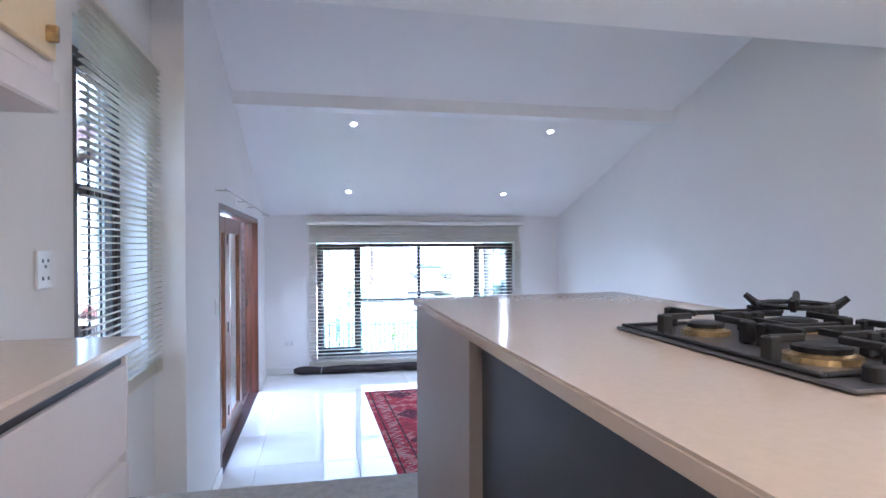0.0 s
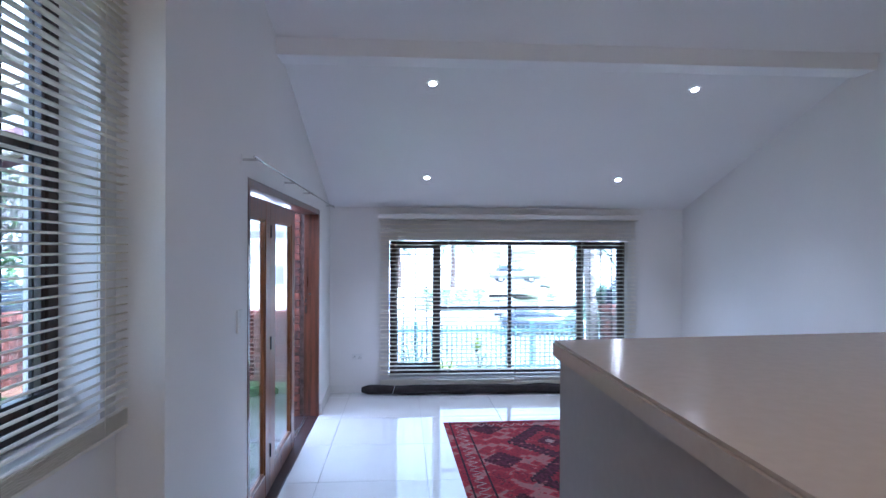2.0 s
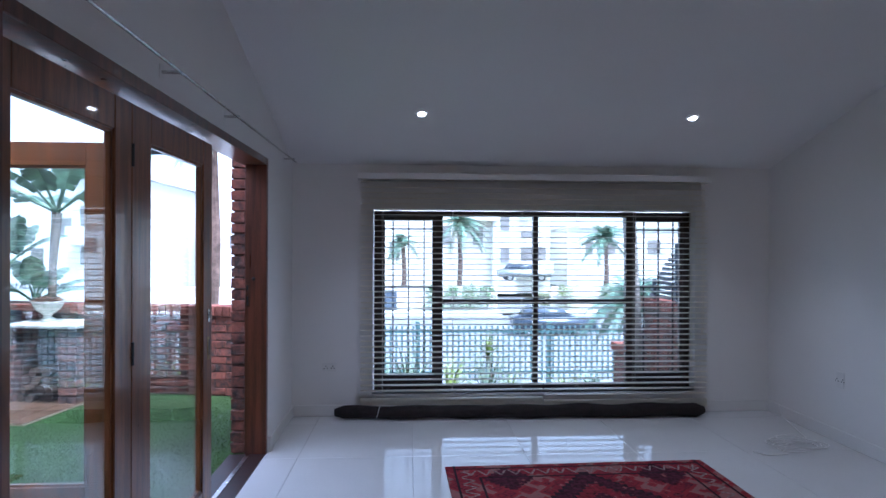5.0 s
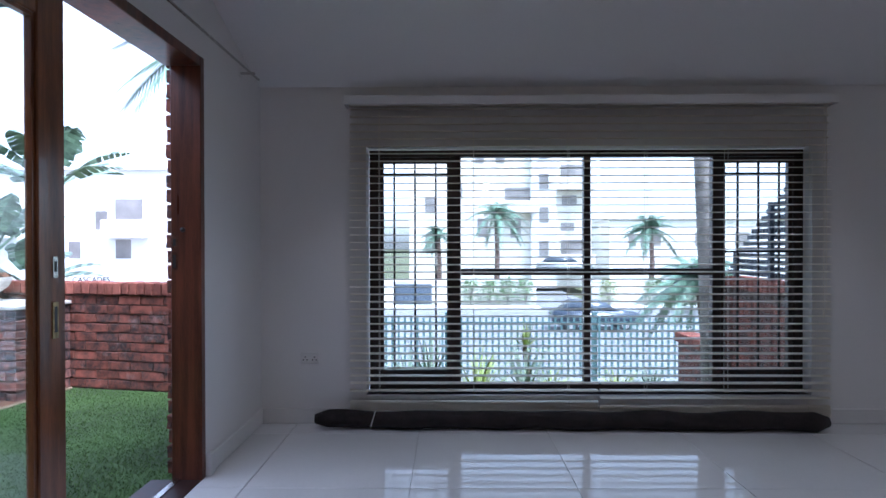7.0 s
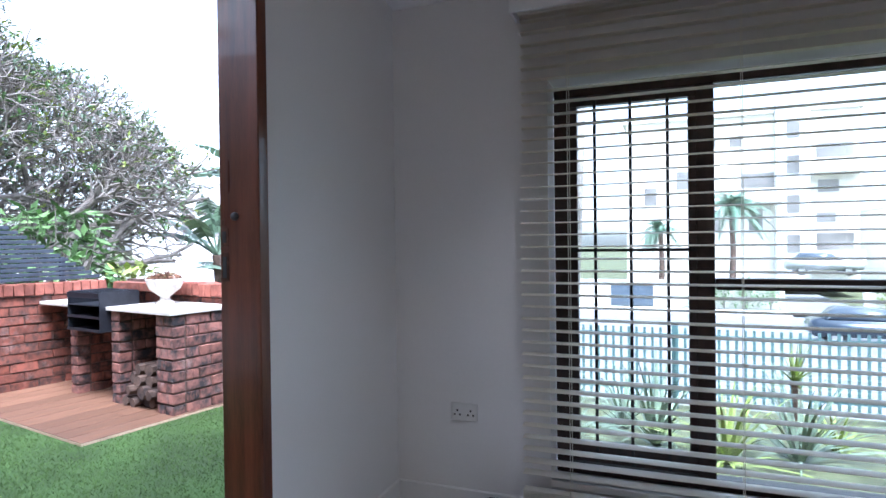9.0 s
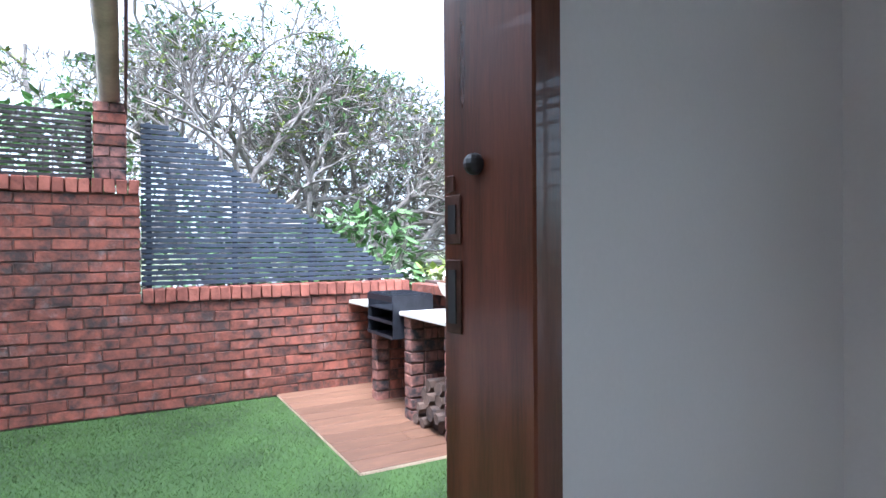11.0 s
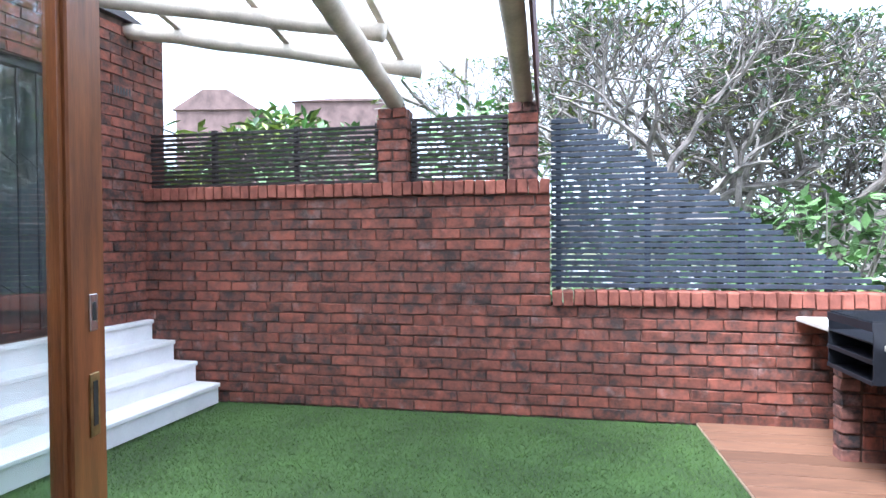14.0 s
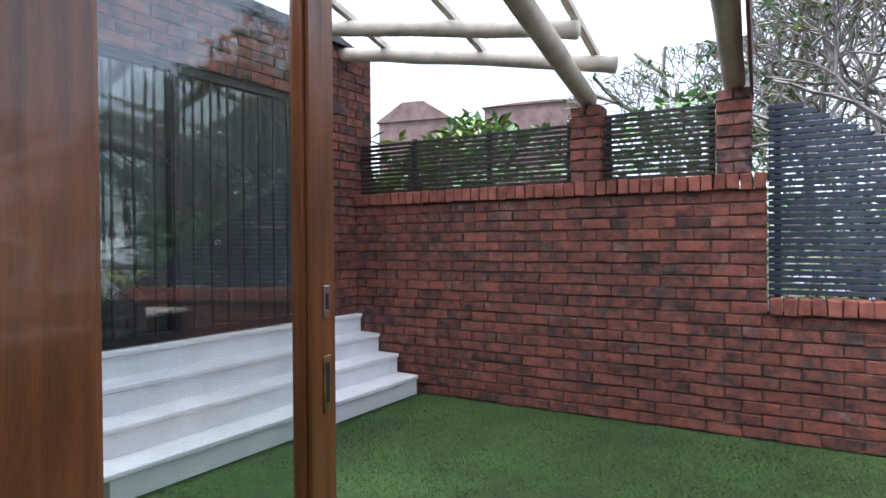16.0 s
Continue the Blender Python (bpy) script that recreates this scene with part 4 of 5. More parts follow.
def column(u0, u1, v0, v1, n, meshes, halves):
    part("column_core", boxed(u0 + 0.012, u1 - 0.012, v0 + 0.012, v1, GR, GR + 0.085 * n), MORTAR, braai)
    for c in range(n):
        z = GR + 0.085 * (c + 0.5)
        w = u1 - u0
        if w > 0.2:
            if c % 2:
                piece("brick", BR.choice(meshes), braai, pose((u0 + u1) / 2, v0 + BD / 2, z, 0, 0, -90) @ Matrix.Diagonal((1, w / BL, 1, 1)))
            else:
                for s in (-1, 1):
                    piece("brick", BR.choice(halves), braai, pose((u0 + u1) / 2 + s * w / 4, v0 + BD / 2, z, 0, 0, -90) @ Matrix.Diagonal((1, w / 2 / BD * 0.96, 1, 1)))
        else:
            piece("brick", BR.choice(halves), braai, pose((u0 + u1) / 2, v0 + BD / 2, z, 0, 0, -90) @ Matrix.Diagonal((1, w / BD, 1, 1)))
        for s, u in ((1, u1), (-1, u0)):
            v = v0 + BD + 0.01 + (0.0 if c % 2 else 0.0)
            first = BL / 2 if c % 2 else BL
            while v < v1 - 0.03:
                ln = min(first, v1 - v)
                piece("brick", BR.choice(meshes), braai, pose(u - s * BD / 2, v + ln / 2, z, 0, 0, 0 if s > 0 else 180) @ Matrix.Diagonal((1, (ln - 0.008) / BL, 1, 1)))
                v += ln + 0.004
                first = BL


column(0.52, 0.64, FRONT, 2.51, 9, FULL, HALFB)
column(1.17, 1.29, FRONT, 2.51, 9, FULLB, HALFB)
column(1.79, 2.00, FRONT, 2.51, 9, FULLB, HALFB)
part("slab", boxed(0.02, 0.56, FRONT - 0.02, 2.50, 0.637, 0.667, bevel=0.004), WHITESLAB, braai, "white stone slab")
part("slab", boxed(1.14, 2.02, FRONT - 0.03, 2.50, 0.637, 0.667, bevel=0.004), WHITESLAB, braai, "white stone slab")
part("back_brickwork", boxed(0.64, 1.17, 2.40, 2.50, GR, 0.86), MORTAR, braai)
for c in range(2):
    for k in range(2):
        piece("brick", BR.choice(FULL), braai, pose(0.86 + 0.232 * k * 0.98, 2.42, 0.667 + 0.0425 + 0.085 * c, 0, 0, -90))
for k in range(3):
    piece("brick", BR.choice(FULL), braai, pose(0.70 + 0.20 * k, 2.35, 0.80, 0, 0, -90))
fb = thing("grill_firebox", "open blue-black iron grill box with shelves", "grill box", m=CY)
G0, G1, GV, GW, Z0, Z1 = 0.655, 1.155, FRONT - 0.08, 2.20, 0.46, 0.78
for u in (G0, G1 - 0.006):
    part("side", boxed(u, u + 0.006, GV, GW, Z0, Z1), IRON, fb)
part("back", boxed(G0, G1, GW, GW + 0.006, Z0, Z1), IRON, fb)
for z in (Z0, Z0 + 0.11, Z0 + 0.21):
    part("shelf", boxed(G0 + 0.006, G1 - 0.006, GV + 0.003, GW, z, z + 0.008), IRON, fb)
part("front_strip", boxed(G0, G1, GV - 0.006, GV, Z1 - 0.045, Z1), IRON, fb)
for z in (Z0 - 0.002, Z0 + 0.108):
    part("front_lip", boxed(G0, G1, GV - 0.006, GV, z, z + 0.022), IRON, fb)
for k in range(11):
    u = G0 + 0.02 + k * 0.046
    part("grid_bar", boxed(u, u + 0.010, GV, GW, Z1, Z1 + 0.010), IRON, fb)
WR = random.Random(21)
logs = []
for r, (n, z) in enumerate(((4, 0.05), (4, 0.135), (3, 0.22), (2, 0.30))):
    for k in range(n):
        b = bmesh.new()
        rad = WR.uniform(0.038, 0.052)
        pts = [(WR.uniform(-0.01, 0.01), t, WR.uniform(-0.008, 0.008)) for t in (-0.24, -0.1, 0.1, 0.24)]
        tube(b, pts, [rad * WR.uniform(0.9, 1.05) for _ in range(4)], 7)
        lg = part("firewood_log", b, FIREWOOD, None)
        lg.matrix_world = CY @ pose(1.36 + 0.098 * k + 0.045 * (r % 2) + 0.03 * r, FRONT + 0.26 + WR.uniform(-0.04, 0.03), GR + z, 0, 0, WR.uniform(-9, 9))
        tagged(lg, "split brown firewood log stacked under the counter", "log", "stacked firewood")

urn = thing("garden_urn", "weathered white footed urn full of dry leaves", "urn", m=CY @ pose(1.38, 2.30, 0.667) @ Matrix.Diagonal((0.76, 0.76, 0.86, 1)))
b = bmesh.new()
lathe(b, [(0.10, 0), (0.10, 0.02), (0.055, 0.04), (0.05, 0.07), (0.09, 0.10), (0.16, 0.15), (0.185, 0.20), (0.20, 0.235), (0.205, 0.25), (0.18, 0.25), (0.16, 0.22)], 0, 0, 28)
part("bowl", b, URN, urn, smooth=True)
b = bmesh.new()
for i in range(260):
    a, r = WR.uniform(0, 6.28), 0.19 * math.sqrt(WR.random())
    c = Vector((r * math.cos(a), r * math.sin(a), 0.235 + 0.09 * (1 - (r / 0.19) ** 2) * WR.random() + 0.01))
    d = Vector((WR.uniform(-1, 1), WR.uniform(-1, 1), WR.uniform(-0.6, 0.9))).normalized() * 0.028
    e = d.cross(Vector((WR.uniform(-1, 1), WR.uniform(-1, 1), 1))).normalized() * 0.012
    b.faces.new([b.verts.new(v) for v in (c - d, c + e, c + d, c - e)])
part("dry_leaves", b, DRY, urn, "dry brown leaves")

# deck of wood-look planks
deck = thing("patio_floor", "brown wood-look plank floor in front of the grill", "deck", kind="structure", m=CY)
part("joint_bed", boxed(0.0, 2.02, 1.28, 2.50, GR - 0.1, GR + 0.004), DECKJOINT, deck)
pw = 2.02 / 11
pm = {}
for i in range(11):
    cut = 1.28 + (0.5 + 0.29 * ((i * 7) % 4) / 2)
    for v0, v1 in (((1.28, cut), (cut, 2.50)) if i in (2, 5, 8) else ((1.28, 2.50),)):
        ln = round(v1 - v0, 3)
        if ln not in pm:
            q = bmesh.new()
            box(q, -pw / 2 + 0.005, pw / 2 - 0.005, -ln / 2 + 0.003, ln / 2 - 0.003, 0, 0.010, bevel=0.0015)
            pm[ln] = bpy.data.meshes.new("plank")
            q.to_mesh(pm[ln])
            q.free()
            pm[ln].materials.append(DECK)
        piece("plank", pm[ln], deck, pose(pw * (i + 0.5), (v0 + v1) / 2, GR))

# turf and the ground beyond
bm = bmesh.new()
bmesh.ops.create_grid(bm, x_segments=120, y_segments=120, size=1)
for v in bm.verts:
    x, y = v.co.x, v.co.y
    x = math.copysign(abs(x) ** 3.5, x) * 600
    y = math.copysign(abs(y) ** 3.5, y) * 600 + 8
    z = -0.18
    if x < -6.3:
        z -= min(1.3, (-6.3 - x) * 0.16)
    if y > 9.0:
        z = min(z, -0.35 - min(1.25, max(0, (y - 9.0)) * 0.21)) - min(1.5, max(0.0, y - 16.3) * 0.5)
    v.co = Vector((x, y, z))
fixed("ground", bm, SOIL, "sloping garden soil and rough grass", "ground")
turf = tagged(part("turf_backing", boxed(0.0, 5.2, -3.60, 2.52, GR - 0.04, GR - 0.012), TURFBASE, None, "", CY), "bright green artificial turf laid in the courtyard", "turf", "", "structure")
gx = np.random.default_rng(4)
N = 170000
uu, vv = gx.uniform(0.0, 4.6, N), gx.uniform(-3.5, 2.5, N)
keep = ~((uu < 2.03) & (vv > 1.27))
uu, vv = uu[keep], vv[keep]
n = len(uu)
ang, hh, lean = gx.uniform(0, 6.283, n), gx.uniform(0.010, 0.020, n), gx.uniform(0, 6.283, n)
verts = np.zeros((n, 3, 3))
w = 0.0028
verts[:, 0] = np.stack([uu - w * np.cos(ang), vv - w * np.sin(ang), np.full(n, GR - 0.013)], 1)
verts[:, 1] = np.stack([uu + w * np.cos(ang), vv + w * np.sin(ang), np.full(n, GR - 0.013)], 1)
verts[:, 2] = np.stack([uu + 0.012 * np.cos(lean), vv + 0.012 * np.sin(lean), GR - 0.013 + hh], 1)
me = bpy.data.meshes.new("turf")
me.from_pydata(verts.reshape(-1, 3).tolist(), [], np.arange(3 * n).reshape(-1, 3).tolist())
me.materials.append(TURF)
tob = new("turf_blades", me)
tob.matrix_world = CY
tagged(tob, "short green artificial turf blades", "turf", "", "stuff")

# the house wing with white steps
WG = CY @ pose(0.0, -3.22, 0, 0, 0, -5)
wing = thing("house_wing", "red face-brick house wing with dark glazed door", "house", kind="structure", m=WG @ pose(0, 0, 0, 0, 0, 90))
# local axes of wing: x towards the courtyard, y from the boundary wall leftwards is negative
DU0, DU1, DZ0, DZ1 = 0.52, 3.10, 0.55, 2.50
part("core", boxed(-0.25, -0.012, -0.50, 0.25, GR - 0.3, 3.05), MORTAR, wing)
part("core", boxed(-0.25, -0.012, -4.75, -3.1, GR - 0.3, 3.05), MORTAR, wing)
part("core", boxed(-0.25, -0.012, -3.1, -0.50, 2.5, 3.05), MORTAR, wing)
part("core", boxed(-0.25, -0.012, -3.1, -0.50, GR - 0.3, 0.55), MORTAR, wing)
joined("brick_rows", wing, courses(wing, -0.50, 0.235, GR - 0.005, 37, limit=160), BRICKJ)
joined("brick_rows", wing, courses(wing, -3.1, -0.51, 2.5, 6, limit=0), BRICKJ)
joined("brick_rows", wing, courses(wing, -4.2, -3.11, GR - 0.005, 37, limit=0), BRICKJ)
part("roof_edge", boxed(-0.6, 0.06, -4.75, 0.30, 3.05, 3.12), FENCEB, wing)
vent = part("air_brick", boxed(0.0, 0.006, -0.33, -0.13, 2.42, 2.52), BRICK, wing, "pierced clay air brick")
# dark blocks on the face put in the shade of the piercings
for k in range(6):
    part("slot", boxed(0.005, 0.0075, -0.315 + 0.03 * k, -0.297 + 0.03 * k, 2.44, 2.50), DARKPLASTIC, vent)
gdoor = thing("glazed_door", "dark sliding glass door behind a black trellis security gate", "door", kind="structure", m=WG @ pose(0, 0, 0, 0, 0, 90))
b = bmesh.new()
for y0, y1, z0, z1 in ((-3.1, -3.03, 0.55, 2.5), (-0.57, -0.50, 0.55, 2.5), (-1.84, -1.77, 0.61, 2.44), (-3.03, -0.57, 0.55, 0.61), (-3.03, -0.57, 2.44, 2.5)):
    box(b, -0.12, -0.05, y0, y1, z0, z1, bevel=0.003)
part("frame", b, STEEL, gdoor)
pn = part("pane", boxed(-0.095, -0.090, -3.03, -0.57, 0.61, 2.44), GLASS, gdoor)
for k in range(17):
    y = -2.98 + 0.145 * k
    part("gate_bar", boxed(-0.045, -0.030, y - 0.007, y + 0.007, 0.60, 2.42), STEEL, gdoor)
for k in range(16):
    y = -2.98 + 0.145 * k
    for z in (0.85, 1.75):
        b = bmesh.new()
        tube(b, [(-0.036, y, z), (-0.036, y + 0.145, z + 0.10)], [0.005, 0.005], 4)
        tube(b, [(-0.032, y + 0.145, z), (-0.032, y, z + 0.10)], [0.005, 0.005], 4)
        part("gate_lattice", b, STEEL, gdoor)
part("gate_lock", boxed(-0.03, -0.012, -1.52, -1.47, 1.22, 1.25, bevel=0.003), CHROME, gdoor)
# sheet in a dark tone, put in for the unlit room behind the glass
part("blackout_lining", boxed(-0.24, -0.22, -3.08, -0.52, 0.56, 2.49), material("dim_room_tone", (0.085, 0.092, 0.095), 0.8, vary=0.2, scale=2), gdoor)
steps = thing("garden_steps", "four white stone steps up to the glazed door", "steps", m=WG @ pose(0, 0, 0, 0, 0, 90))
for k in range(4):
    z1 = GR + 0.17 * (k + 1)
    fr = 0.74 - 0.22 * k
    part("riser", boxed(0.002, fr - 0.02, -2.66, -0.005, z1 - 0.17, z1 - 0.035), STONE, steps)
    part("tread", boxed(0.002, fr, -2.70, 0.0, z1 - 0.035, z1, bevel=0.006), STONE, steps)

# pergola
def log_beam(a, b_, r0, r1, label, m=CY):
    t = thing("pergola_beam", label, "beam", "pergola logs", m=m)
    b = bmesh.new()
    a, c = Vector(a), Vector(b_)
    k = 9
    lr = random.Random(int(abs(a.x * 100 + a.y * 37 + a.z * 11)))
    pts = [a.lerp(c, i / (k - 1)) + Vector((lr.uniform(-1, 1), lr.uniform(-1, 1), lr.uniform(-1, 1))) * 0.008 for i in range(k)]
    tube(b, pts, [r0 + (r1 - r0) * i / (k - 1) + lr.uniform(-0.003, 0.003) for i in range(k)], 14)
    part("log", b, LOG, t, smooth=True)


log_beam((-0.10, -1.0, 2.335), (3.7, -1.0, 3.04), 0.072, 0.08, "thick whitewashed round pergola log sloping up from a pier")
log_beam((-0.10, 0.035, 2.325), (3.7, 0.035, 3.04), 0.072, 0.08, "thick whitewashed round pergola log sloping up from a pier")
for u, ve in ((0.15, -0.72), (0.68, -0.85), (1.40, -0.80), (2.10, -0.80), (2.9, -0.80)):
    zz = 2.335 + 0.1855 * (u + 0.1) + 0.135
    log_beam((u, -3.45, zz + 0.19 * (ve + 3.45)), (u, ve, zz), 0.065, 0.06, "whitewashed round purlin resting on the pergola logs")
for v in (-2.75, -1.80, -0.88):
    t = thing("pergola_batten", "thin white roof batten across the purlins", "batten", "pergola battens", m=CY)
    b = bmesh.new()
    up = 2.335 + 0.1855 * 0.1 + 0.197 + 0.19 * (-0.80 - v)
    prism(b, [(0.08, up + 0.1855 * 0.08), (3.6, up + 0.1855 * 3.6), (3.6, up + 0.1855 * 3.6 + 0.05), (0.08, up + 0.1855 * 0.08 + 0.05)], 'y', v - 0.025, v + 0.025)
    part("batten", b, LOG, t)


def sheet_material():
    m = bpy.data.materials.new("white_polycarbonate")
    m.use_nodes = True
    n, l = m.node_tree.nodes, m.node_tree.links
    a, c, x = n.new("ShaderNodeBsdfTranslucent"), n.new("ShaderNodeBsdfTransparent"), n.new("ShaderNodeMixShader")
    a.inputs[0].default_value = (0.93, 0.94, 0.94, 1)
    wv = n.new("ShaderNodeTexNoise")
    wv.inputs["Scale"].default_value = 1.5
    mr = n.new("ShaderNodeMapRange")
    mr.inputs["To Min"].default_value, mr.inputs["To Max"].default_value = 0.25, 0.4
    l.new(wv.outputs[0], mr.inputs[0]), l.new(mr.outputs[0], x.inputs[0])
    l.new(a.outputs[0], x.inputs[1]), l.new(c.outputs[0], x.inputs[2]), l.new(x.outputs[0], n["Material Output"].inputs[0])
    return m


POLY = sheet_material()
roof = thing("pergola_roof", "corrugated translucent white roof sheet over the pergola", "roof", m=CY)
b = bmesh.new()
sheet_z = lambda u, v: 2.335 + 0.1855 * (u + 0.1) + 0.262 + 0.19 * max(0.0, -0.80 - v)
NV = 160
lines = [(-3.5 + 3.62 * i / NV, 0.010 * math.sin(i * math.pi / 2)) for i in range(NV + 1)]
va = [b.verts.new((0.02, v, sheet_z(0.02, v) + w_)) for v, w_ in lines]
vb = [b.verts.new((3.75, v, sheet_z(3.75, v) + w_)) for v, w_ in lines]
for i in range(NV):
    b.faces.new((va[i], va[i + 1], vb[i + 1], vb[i]))
part("sheet", b, POLY, roof)
fas = thing("pergola_fascia", "thin plum-brown fascia board along the pergola edge", "board", m=CY)
b = bmesh.new()
prism(b, [(-0.16, 2.20), (3.75, 2.20 + 0.1855 * 3.9), (3.75, 2.62 + 0.1855 * 3.9), (-0.16, 2.62)], 'y', 0.135, 0.155)
part("board", b, material("plum_brown_paint", (0.16, 0.085, 0.09), 0.6), fas)

# outer brick skin of the living room beside the doorway
skin = thing("house_brick_skin", "red face-brick outer skin with toothed edge at the doorway", "wall", kind="structure", m=pose(-1.165, 0, 0, 0, 0, 180))
part("core", boxed(-0.22, -0.012, -7.87, -7.14, GR - 0.3, 2.6), MORTAR, skin)
for c in range(32):
    z = GR + 0.085 * (c + 0.5)
    me = FULL if c % 2 else HALF
    ln = BL if c % 2 else BL / 2
    y = -7.10
    k = 0
    while y > -7.7:
        piece("brick", BR.choice(me if k == 0 else FULL), skin, pose(-BD / 2, y - (ln if k == 0 else BL) / 2 + (0.010 if c % 3 == 0 and k == 0 else 0), z))
        y -= (ln if k == 0 else BL) + 0.010
        k += 1
fixed("house_outer_wall", boxed(-1.16, -1.056, 2.90, 3.97, GR - 0.3, 3.0), BRICKJ, "brick outer face of the house", "wall")


# ---- planting ----
def bare_tree(base, limbs, dome, seed, label, leaf_mats, leaves, spread=36, r0=0.085, first=0.9, ratio=0.85, leaf=0.09, depth=10):
    """A frangipani in world axes: crooked limbs forking again and again until they reach a domed crown outline; dome: centre and radii."""
    rnd = random.Random(seed)
    t = thing("frangipani_tree", label, "tree", m=pose(*base))
    org = Vector(base)
    mid_, rad_ = Vector(dome[0]) - org, dome[1]
    wood_v, wood_f = [], []
    lv = [([], []) for _ in leaf_mats]

    def limb(pts, radii, sides):
        """A crooked tapered stick, without caps."""
        o = len(wood_v)
        d = (pts[-1] - pts[0]).normalized()
        s = d.cross(Vector((0.13, 0.21, 1))).normalized()
        q = s.cross(d)
        for p, r in zip(pts, radii):
            for k in range(sides):
                a = k * 2 * math.pi / sides
                wood_v.append(tuple(p + r * (math.cos(a) * s + math.sin(a) * q)))
        for i in range(len(pts) - 1):
            for k in range(sides):
                n_ = (k + 1) % sides
                wood_f.append((o + i * sides + k, o + i * sides + n_, o + (i + 1) * sides + n_, o + (i + 1) * sides + k))

    def rosette(p):
        vs, fs = lv[rnd.randrange(len(lv))]
        for _ in range(rnd.randint(3, 6)):
            o = Vector((rnd.uniform(-1, 1), rnd.uniform(-1, 1), rnd.uniform(-0.2, 0.9))).normalized()
            s = o.cross(Vector((0, 0, 1))).normalized()
            ln = leaf * rnd.uniform(0.7, 1.5)
            n_ = len(vs)
            vs += [tuple(v) for v in (p, p + o * ln * 0.5 + s * ln * 0.16, p + o * ln - Vector((0, 0, ln * 0.2)), p + o * ln * 0.5 - s * ln * 0.16)]
            fs.append((n_, n_ + 1, n_ + 2, n_ + 3))

    def outside(p):
        q = p - mid_
        return (q.x / rad_[0]) ** 2 + (q.y / rad_[1]) ** 2 + (q.z / rad_[2]) ** 2

    def grow(p, d, ln, r, k):
        bend = Vector((rnd.uniform(-1, 1), rnd.uniform(-1, 1), rnd.uniform(-0.4, 1))) * ln * 0.10
        e = p + d * ln
        limb([p, p + d * ln * 0.5 + bend, e], [r, r * 0.9, r * 0.84], 7 if r > 0.03 else 4)
        far = outside(e)
        if k == 0 or far > rnd.uniform(0.92, 1.12) and k < depth - 1:
            if rnd.random() < leaves:
                rosette(e)
            return
        n = 2 if rnd.random() < 0.72 or k > depth - 2 else 3
        a0 = rnd.uniform(0, 6.28)
        side = d.cross(Vector((0.3, 0.2, 1))).normalized()
        up = side.cross(d)
        out = (e - mid_).normalized()
        for i in range(n):
            a = a0 + i * 6.283 / n + rnd.uniform(-0.4, 0.4)
            tilt = radians(rnd.uniform(0.6, 1.25) * spread)
            nd = (d * math.cos(tilt) + (side * math.cos(a) + up * math.sin(a)) * math.sin(tilt) + Vector((0, 0, 0.06)) + out * 0.10).normalized()
            grow(e, nd, max(0.19, ln * ratio * rnd.uniform(0.8, 1.12)), max(0.0072, r * 0.75), k - 1)

    for p, d in limbs:
        grow(Vector(p), Vector(d).normalized(), first, r0, depth)
    for name, (vs, fs), mt in [("trunk", (wood_v, wood_f), BARK)] + [("crown", c, mt) for c, mt in zip(lv, leaf_mats)]:
        me_ = bpy.data.meshes.new(name)
        me_.from_pydata(vs, [], fs)
        me_.materials.append(mt)
        new(name, me_).parent = t
    return t


def at_cy(u, v, z):
    return CY @ pose(u, v, z)


bare_tree((-7.5, 9.6, -0.9), [((0, 0, 0), (-0.05, 0.25, 1)), ((0, 0.2, 0.7), (-0.15, 0.85, 1.0)), ((0, 0.2, 0.9), (-0.35, 0.6, 1.1)), ((-0.1, 0.9, 1.7), (0.0, 0.8, 0.7))], ((-8.0, 10.7, 1.95), (2.0, 2.25, 1.6)), 5,
          "wide grey frangipani with a domed, nearly bare crown", [LEAF, SAGE, SAGE, YLEAF], 0.6)
bare_tree((-7.6, 8.6, -0.9), [((0, 0, 0), (0.0, 0.05, 1)), ((0, 0, 0.8), (0.3, -0.3, 1)), ((0, 0, 0.7), (-0.5, 0.4, 1))], ((-7.9, 8.8, 2.5), (1.8, 1.75, 2.25)), 12,
          "frangipani with a dense tangle of grey twigs", [LEAF, SAGE, YLEAF], 0.65)
bare_tree((-9.6, 7.2, -0.9), [((0, 0, 0), (0.0, 0.1, 1)), ((0, 0, 0.9), (0.2, 0.5, 1))], ((-9.6, 7.5, 2.9), (2.2, 2.0, 2.2)), 23,
          "frangipani with grey twigs and yellowing leaves", [YLEAF, LEAF], 0.45, first=1.1)
bare_tree((-7.4, 5.2, -0.4), [((0, 0, 0), (0, 0.1, 1)), ((0, 0, 0.5), (0.2, -0.6, 1))], ((-7.4, 5.2, 1.9), (1.2, 1.7, 1.05)), 31,
          "leafy frangipani behind the slat screen", [YLEAF, LEAF, LEAF], 1.0, first=0.7, r0=0.05, leaf=0.20, depth=9)


